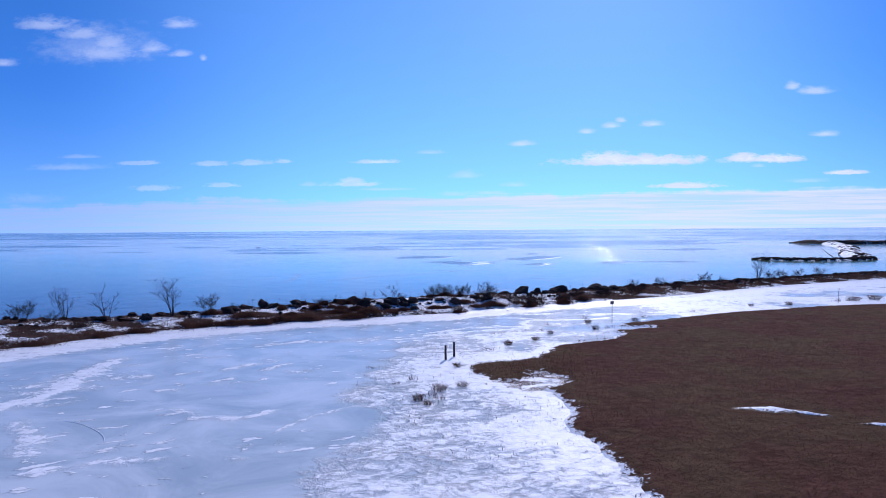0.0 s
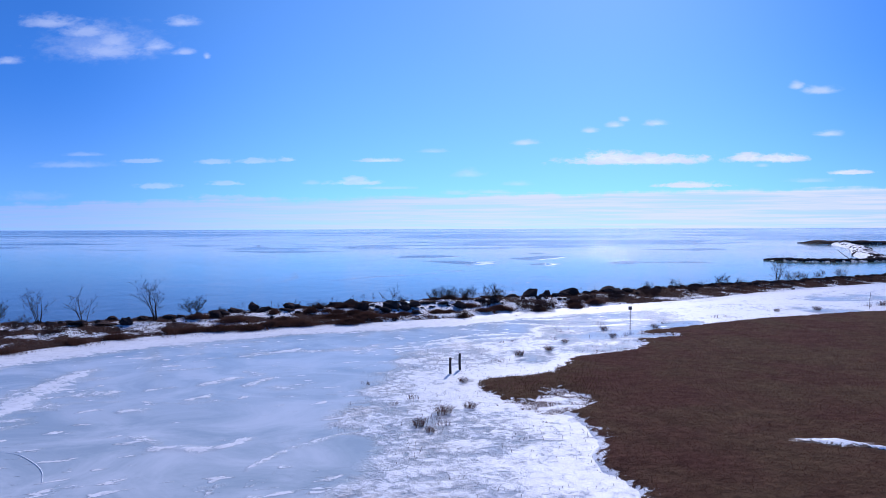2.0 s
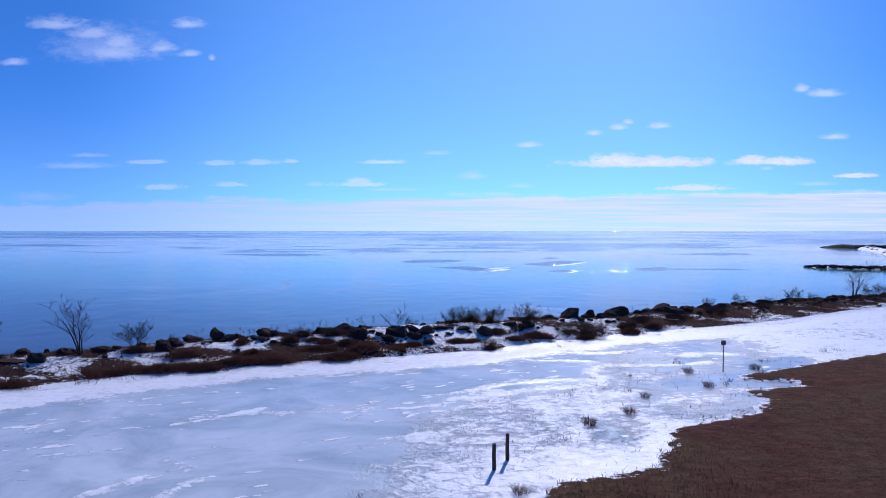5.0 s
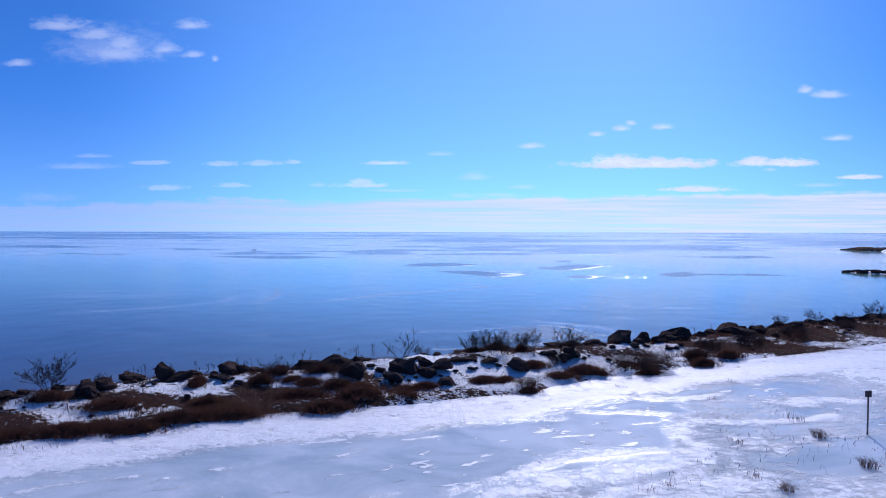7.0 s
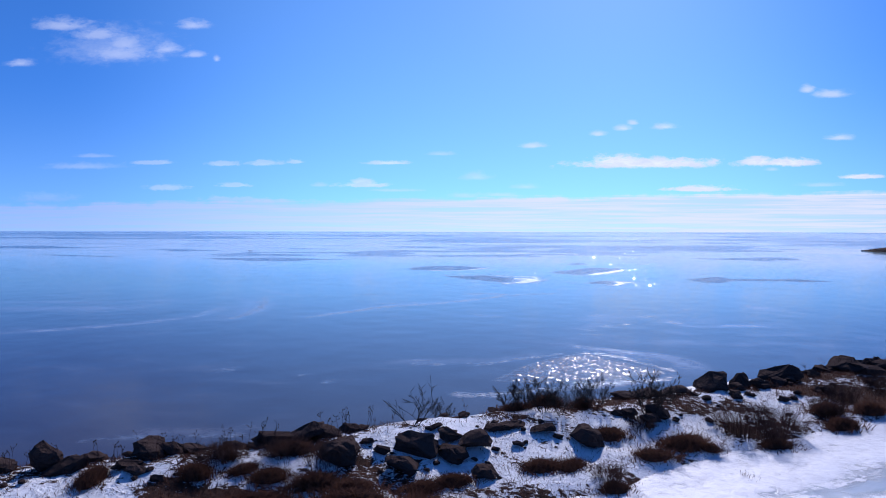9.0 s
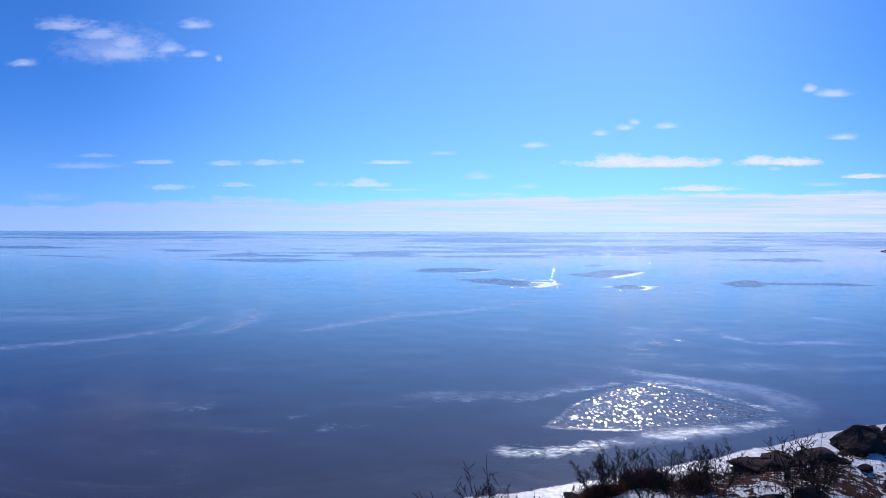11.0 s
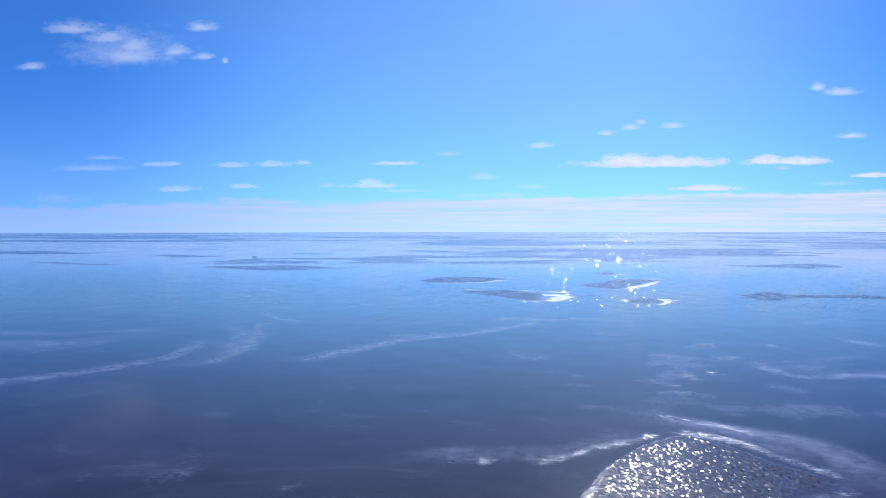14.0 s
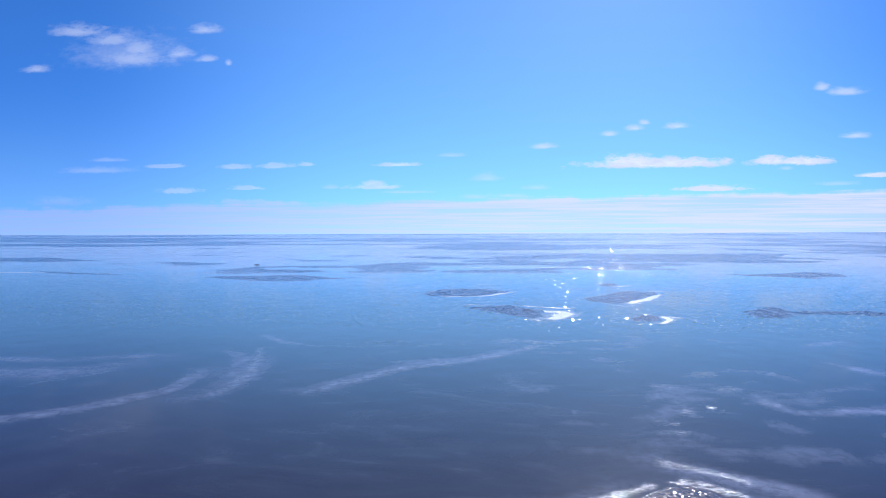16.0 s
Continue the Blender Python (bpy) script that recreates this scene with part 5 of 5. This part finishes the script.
# grass hummocks of the berm: place, width and height
HUMMOCKS_NEAR = [
    (-1.1, 67.4, 1.62, 0.69), (0.5, 67.6, 1.04, 0.59), (-2.4, 66.7, 1.49, 0.43), (-1.8, 62.1, 1.52, 0.43), (-0.7, 62.3, 1.17, 0.35), (3.8, 64.7, 1.99, 0.7), (4.8, 64.6, 0.73, 0.32), (2.3, 63.5, 1.65, 0.37),
    (11.6, 68.0, 1.61, 0.7), (11.7, 69.3, 1.54, 0.67), (7.7, 65.6, 1.6, 0.45), (1.0, 64.9, 1.59, 0.53), (-4.8, 60.7, 1.32, 0.37), (-5.8, 60.3, 1.44, 0.4), (0.5, 61.2, 0.96, 0.37), (-9.1, 60.0, 1.62, 0.61),
    (-7.9, 59.7, 1.4, 0.46), (-13.0, 59.9, 1.12, 0.54), (-11.6, 60.4, 0.92, 0.3), (-16.1, 59.6, 0.94, 0.43), (-12.5, 61.1, 0.96, 0.42), (-10.6, 60.1, 1.27, 0.4), (-10.3, 61.6, 1.37, 0.51), (13.9, 69.8, 1.55, 0.7)]
HUMMOCKS_FOOT = [
    (-18.5, 53.7, 1.98, 0.55), (-16.4, 54.4, 2.2, 0.55), (-14.9, 55.5, 1.87, 0.5), (-12.6, 56.3, 1.67, 0.55), (-9.0, 57.6, 2.2, 0.55), (-18.5, 56.4, 2.2, 0.52), (-14.5, 57.3, 1.49, 0.54), (-10.6, 58.8, 2.2, 0.55),
    (-7.8, 59.0, 2.13, 0.55), (-16.1, 59.3, 1.03, 0.55), (-21.6, 56.6, 1.6, 0.55)]


def build_hummocks():
    shapes = [hummock_mesh(seed) for seed in (401, 405, 409, 413)]
    for i, (x, y, width, height) in enumerate(HUMMOCKS_NEAR + HUMMOCKS_FOOT):
        core, grass = shapes[i % 4]
        ob = new("grass_hummock", core)
        ground = float(berm_height(np.array(x), np.array(y)))
        ob.matrix_world = Matrix.LocRotScale((x, y, ground), Euler((0, 0, 0.25 + i * 0.9 if width < 1.3 else 0.25 + 3.14 * (i % 2))), (width, width * (0.7 if width < 1.3 else 0.5), height))
        tagged(ob, "wide hummock of matted dead grass in the snow" if width > 1.3 else "small hummock of matted dead grass in the snow", "hummock", "hummocks on the berm")
        part("grass", grass, ob)


def build_plants():
    build_hummocks()
    tree = bare_plant("bare_tree", 4, 3.6, 4, 0.46, 0.075, BARK, "leafless dark multi-stemmed young tree on the berm", "tree", 3, 0.010)
    stand(tree, -24.7, 55.6, 20, 0.78)
    again(tree, 43.0, 91.4, 140, 0.95)
    again(tree, -33.0, 53.4, 75, 0.62)
    sapling = bare_plant("bare_sapling", 12, 2.6, 3, 0.5, 0.05, BARK, "thin leafless sapling on the snowy berm", "sapling", 2, 0.012)
    stand(sapling, -29.7, 54.0, 0, 0.95)
    shrub = bare_plant("bare_shrub", 9, 1.6, 9, 0.9, 0.02, BARK, "leafless dark shrub with fanned stems among snow and rocks", "shrub", 3, 0.008)
    tagged(shrub, group="shrubs on the berm")
    stand(shrub, -22.4, 57.6, 0, 0.95)
    small = bare_plant("bare_shrub", 15, 1.35, 7, 0.95, 0.016, BARK, "small leafless shrub with thin fanned stems on the crest", "shrub", 3, 0.008)
    tagged(small, group="shrubs on the berm")
    stand(small, -5.4, 66.0, 0, 0.7)
    lean = bare_plant("leaning_sapling", 23, 1.6, 4, 1.1, 0.028, BARK, "thin leaning leafless sapling in the snow", "sapling", 2, 0.009)
    stand(lean, -6.5, 64.3, 130, 0.95)
    for x, y, turn, size in ((-32.2, 50.6, 70, 0.7), (-36, 52.5, 30, 1.0), (-1.3, 66.4, 200, 0.8), (-0.6, 66.2, 75, 0.75), (1.0, 67.2, 20, 0.75), (33.5, 86.2, 10, 0.9), (45.0, 92.0, 80, 0.9), (47.2, 93.0, 160, 0.8)):
        again(shrub, x, y, turn, size)
    for x, y, turn, size in ((-2.6, 66.9, 100, 0.85), (-2.0, 67.0, 10, 0.8), (0.5, 68.0, 190, 0.7), (3.2, 66.9, 250, 1.15), (4.0, 67.6, 50, 0.9), (-20.2, 58.4, 20, 0.5), (22.5, 80.4, 40, 0.7), (26.6, 83, 20, 0.9), (30.2, 85, 70, 0.8), (37, 88.5, 10, 0.8), (50, 94, 130, 0.9), (55, 97, 20, 1.0), (-45, 52, 90, 1.2)):
        again(small, x, y, turn, size)
    brushes = [brush_mesh(31, 300, 1.0, 2.6, TWIG, "brush"), brush_mesh(33, 150, 0.5, 1.4, TWIG, "brush"), brush_mesh(34, 80, 0.7, 1.2, RED_TWIG, "brush", 1.5)]
    for k, x, y, size in ((0, 7.0, 66.4, 1.0), (0, 8.6, 67.3, 0.85), (0, 11.8, 69.4, 0.7), (1, 13.6, 71.3, 1.2), (0, 17, 73.6, 0.8), (1, -29.5, 50.6, 1.1), (1, -8.9, 61.2, 1.2), (1, -12.6, 60.8, 1.0), (1, -10.6, 61.6, 1.0),
                          (1, 2.6, 65.8, 0.9), (0, 21.5, 76.5, 0.8), (1, 27.5, 80.5, 1.1), (1, 0.4, 61.7, 0.8)):
        ob = new("brush", brushes[k])
        ob.matrix_world = Matrix.LocRotScale((x, y, float(berm_height(np.array(x), np.array(y)))), Euler((0, 0, x * 1.7)), (size, size, size))
        tagged(ob, ("tall dark red-brown leafless brush at the foot of the rocks", "dark leafless thorny brush on the berm")[k], "brush", "brush on the berm")
    for x, y, size in ((0.2, 34.7, 0.62), (-0.7, 33.1, 0.5), (-0.2, 32.4, 0.35), (1.4, 35.5, 0.45), (1.0, 39.8, 0.45), (4.4, 46.5, 0.5), (6.5, 48.1, 0.45), (11.8, 55.9, 0.5), (16.1, 57.2, 0.5), (11.8, 52.9, 0.5), (7.9, 50.8, 0.4), (43.6, 71.2, 0.9), (46.4, 72.2, 1.0), (35.0, 68.0, 0.6), (30.5, 66.6, 0.5)):
        ob = new("brush", brushes[2])
        ob.matrix_world = Matrix.LocRotScale((x, y, 0.07), Euler((0, 0, x * 2.3)), (size, size, size * 0.85))
        tagged(ob, "small rust-brown bush standing in the snow crust", "brush", "bushes in the snow")
    tufts = []
    for seed, height in ((41, 0.32), (42, 0.42)):
        r = np.random.default_rng(seed)
        roots = np.stack([r.normal(0, 0.26, 40), r.normal(0, 0.2, 40), np.zeros(40) - 0.02], -1)
        tufts.append(blades(roots, height * 0.8, 0.006, 0.6, BANK_BLADE, "grass_tuft", seed))
    for x, y, size in ((4.4, 47.0, 1.0), (6.5, 48.4, 1.0), (-0.6, 33.4, 0.9), (-0.1, 33.9, 0.8), (0.3, 33.2, 0.9), (-2.1, 35.8, 0.7), (-4.0, 39.2, 0.7), (17.4, 59.0, 0.9), (3.4, 50.4, 0.7), (4.2, 50.8, 0.7), (23.1, 62.5, 1.0), (24.2, 62.9, 0.9),
                       (11.9, 58.0, 1.2), (16.0, 55.9, 0.9), (13.0, 53.4, 1.1), (41.5, 70.5, 1.3), (43, 71, 1.2), (9.5, 61.0, 0.7), (8.2, 55.0, 0.8), (-1.4, 36.8, 1.0), (3.0, 44.5, 0.9), (7.4, 51.8, 0.8), (5.4, 62.8, 0.8), (1.2, 60.9, 0.6), (12, 64.5, 0.7)):
        ob = new("grass_tuft", tufts[int(x * 10) % 2])
        ob.matrix_world = Matrix.LocRotScale((x, y, 0.08), Euler((0, 0, x)), (size, size, size))
        tagged(ob, "small tuft of dead brown grass in the snow", "grass tuft", "tufts in the snow", "stuff")


build_plants()


# ---------------------------------------------------------------- posts and signs
def rod(name, radius, height, mat, sides=10, taper=1.0, wobble=0.0):
    bm = bmesh.new()
    steps = 6
    rings = []
    for k in range(steps + 1):
        rings.append([bm.verts.new((math.cos(6.2832 * j / sides) * radius * (1 - (1 - taper) * k / steps) + wobble * math.sin(k * 1.3), math.sin(6.2832 * j / sides) * radius * (1 - (1 - taper) * k / steps), -0.15 + (height + 0.15) * k / steps)) for j in range(sides)])
    for a, b in zip(rings, rings[1:]):
        for j in range(sides):
            bm.faces.new((a[j], a[(j + 1) % sides], b[(j + 1) % sides], b[j]))
    bm.faces.new(rings[-1])
    bm.faces.new(list(reversed(rings[0])))
    me = bpy.data.meshes.new(name)
    bm.to_mesh(me)
    bm.free()
    me.materials.append(mat)
    return me


def plate(name, w, t, h, mat, z):
    bm = bmesh.new()
    bmesh.ops.create_cube(bm, size=1.0, matrix=Matrix.Translation((0, 0, z)) @ Matrix.Diagonal((w, t, h, 1)))
    bmesh.ops.bevel(bm, geom=list(bm.edges), offset=0.008, segments=2, affect="EDGES")
    me = bpy.data.meshes.new(name)
    bm.to_mesh(me)
    bm.free()
    me.materials.append(mat)
    return me


def build_posts():
    for x, y, h in ((0.22, 41.55, 0.93), (0.72, 42.45, 0.97)):
        ob = new("marker_post", rod("marker_post", 0.072, h, WOOD, 12, 0.92, 0.006))
        ob.matrix_world = pose(x, y, 0.06, 0, 0, 30)
        tagged(ob, "short dark weathered wooden post standing in the snow", "post", "pair of posts")
    ob = tagged(new("sign_post"), "thin metal post with a small square sign plate", "sign")
    ob.matrix_world = pose(13.95, 56.36, 0.06, 0, 0, 12)
    part("pole", rod("pole", 0.03, 1.62, METAL, 8), ob)
    p = part("sign_plate", plate("sign_plate", 0.31, 0.02, 0.28, METAL, 1.69), ob, "small blank dark square plate")
    for z in (1.62, 1.76):
        b = part("bolt", rod("bolt", 0.012, 0.012, METAL, 6), p)
        b.matrix_local = pose(0, -0.012, z, 90)
    ob = new("marker_stake", rod("marker_stake", 0.022, 1.7, WOOD, 8, 0.8, 0.02))
    ob.matrix_world = pose(40.4, 68.7, 0.05, 0, 3, 0)
    tagged(ob, "tall thin weathered stake standing at the marsh edge", "stake")


build_posts()


# ---------------------------------------------------------------- far spits, drifts and debris
def spit(name, points, width, height, label, seed, rocks, bare):
    """A long low heap of rocks and snow, with the rocks in one mesh."""
    line = spline(points, 14)
    way = np.gradient(line, axis=0)
    side = np.stack([-way[:, 1], way[:, 0]], -1) / np.linalg.norm(way, axis=1)[:, None]
    across = np.linspace(-1, 1, 13)
    xx = line[:, None, 0] + side[:, None, 0] * across * width
    yy = line[:, None, 1] + side[:, None, 1] * across * width
    along = np.linspace(0, 1, len(line))[:, None]
    ends = smooth(0, 0.12, along)
    z = (1 - across[None, :] ** 2) * height * (0.55 + 0.9 * value_noise(xx * 0.35, yy * 0.35, seed, 3)) * ends - 0.08
    veg = bare + 0.45 * value_noise(xx * 0.2, yy * 0.2, seed + 3, 3)
    ob = tagged(new(name), label, "spit")
    part("mound", grid_mesh("mound", xx, yy, z, BERM, veg=veg), ob)
    r = np.random.default_rng(seed)
    verts, faces, base = [], [], 0
    shapes = [(np.array([v.co for v in me.vertices]), [tuple(p.vertices) for p in me.polygons]) for me in BOULDERS[:4]]
    for _ in range(rocks):
        i, a = r.integers(0, len(line)), r.normal(0, 0.35)
        c = line[i] + side[i] * a * width
        co, fs = shapes[r.integers(0, 4)]
        s, t = r.uniform(0.5, 1.5), r.uniform(0, 6.28)
        rot = np.array([[math.cos(t), -math.sin(t), 0], [math.sin(t), math.cos(t), 0], [0, 0, 0.9]])
        top = height * max(0, 1 - a * a) * 0.75 * float(smooth(0, 0.12, i / len(line)))
        verts.append(co @ rot.T * s + [c[0], c[1], top])
        faces += [tuple(int(j) + base for j in f) for f in fs]
        base += len(co)
    tagged(part("rubble", mesh_of("rocks", np.vstack(verts), faces, ROCK), ob), kind="stuff")


def build_far():
    spit("rock_spit", [(74, 157), (79, 151.5), (86, 149.5), (95, 152), (101, 155)], 1.7, 0.5, "low dark rock spit with snow reaching into the lake", 201, 190, 0.22)
    spit("snowy_jetty", [(99, 153), (108, 172), (122, 196), (140, 226), (158, 262), (168, 284)], 3.4, 1.3, "broad snow-covered rock jetty", 211, 170, 0.06)
    spit("rock_pier", [(166, 312), (172, 296), (184, 288), (215, 292), (270, 300), (340, 312)], 3.0, 1.7, "long dark rock pier on the frozen lake", 221, 330, 0.55)
    pole = new("driftwood_pole", rod("driftwood_pole", 0.10, 3.4, WOOD, 8, 0.5, 0.03))
    pole.matrix_world = pose(89.3, 150.4, 0.6, 0, -52, 0)
    tagged(pole, "grey driftwood pole leaning out of the rock spit", "driftwood")
    # dark slab lying far out on the ice
    slab = new("ice_debris", BOULDERS[3])
    slab.matrix_world = Matrix.LocRotScale((-100.4, 276.3, 0.25), Euler((0, 0, 0.2)), (2.2, 0.9, 0.30))
    tagged(slab, "dark lump of debris frozen into the far ice", "debris")

    def drift(cx, cy, rx, ry, turn, seed):
        a = np.linspace(0, 2 * np.pi, 72, endpoint=False)
        rad = np.linspace(0, 1, 10)
        aa, rr = np.meshgrid(np.append(a, a[0]), rad)
        edge = 0.55 + 0.9 * value_noise(np.cos(aa) * 2.2 + 9, np.sin(aa) * 2.2 + 9, seed, 4)
        px, py = np.cos(aa) * rr * edge * rx, np.sin(aa) * rr * edge * ry
        x, y = cx + px * math.cos(turn) - py * math.sin(turn), cy + px * math.sin(turn) + py * math.cos(turn)
        floor = 0.19 + 0.11 * (value_noise(x * 1.2, y * 1.2, 111, 4) - 0.5) + 0.16 * (value_noise(x * 0.12, y * 0.12, 113, 2) - 0.3)
        z = floor + 0.10 * (1 - rr ** 2) + 0.05 * (value_noise(x * 3, y * 3, seed + 1, 3) - 0.5) - 0.02
        tagged(new("snow_patch", grid_mesh("snow_patch", x, y, z, THIN_SNOW, depth=1 - rr)), "thin melting snow patch lying in the brown marsh", "snow", "snow patches in the marsh")

    # a healed crack in the lagoon ice
    line = spline([(-15.7, 29.6), (-14.8, 29.35), (-13.6, 28.6), (-12.8, 27.9), (-12.2, 27.1)], 12)
    way = np.gradient(line, axis=0)
    side = np.stack([-way[:, 1], way[:, 0]], -1) / np.linalg.norm(way, axis=1)[:, None]
    across = np.linspace(-1, 1, 5)
    half = 0.017 * np.sin(np.linspace(0.25, 2.9, len(line)))[:, None]
    cx, cy = line[:, :1] + side[:, :1] * across * half, line[:, 1:] + side[:, 1:] * across * half
    tagged(new("ice_crack", grid_mesh("ice_crack", cx, cy, 0.068 + 0.008 * (1 - across ** 2) + cx * 0, SNOW)), "thin curved white healed crack in the lagoon ice", "crack")
    drift(14.8, 31.5, 1.5, 0.40, -0.12, 301)
    drift(16.2, 30.9, 0.9, 0.24, -0.35, 302)
    drift(18.2, 29.6, 0.7, 0.2, -0.3, 303)


build_far()
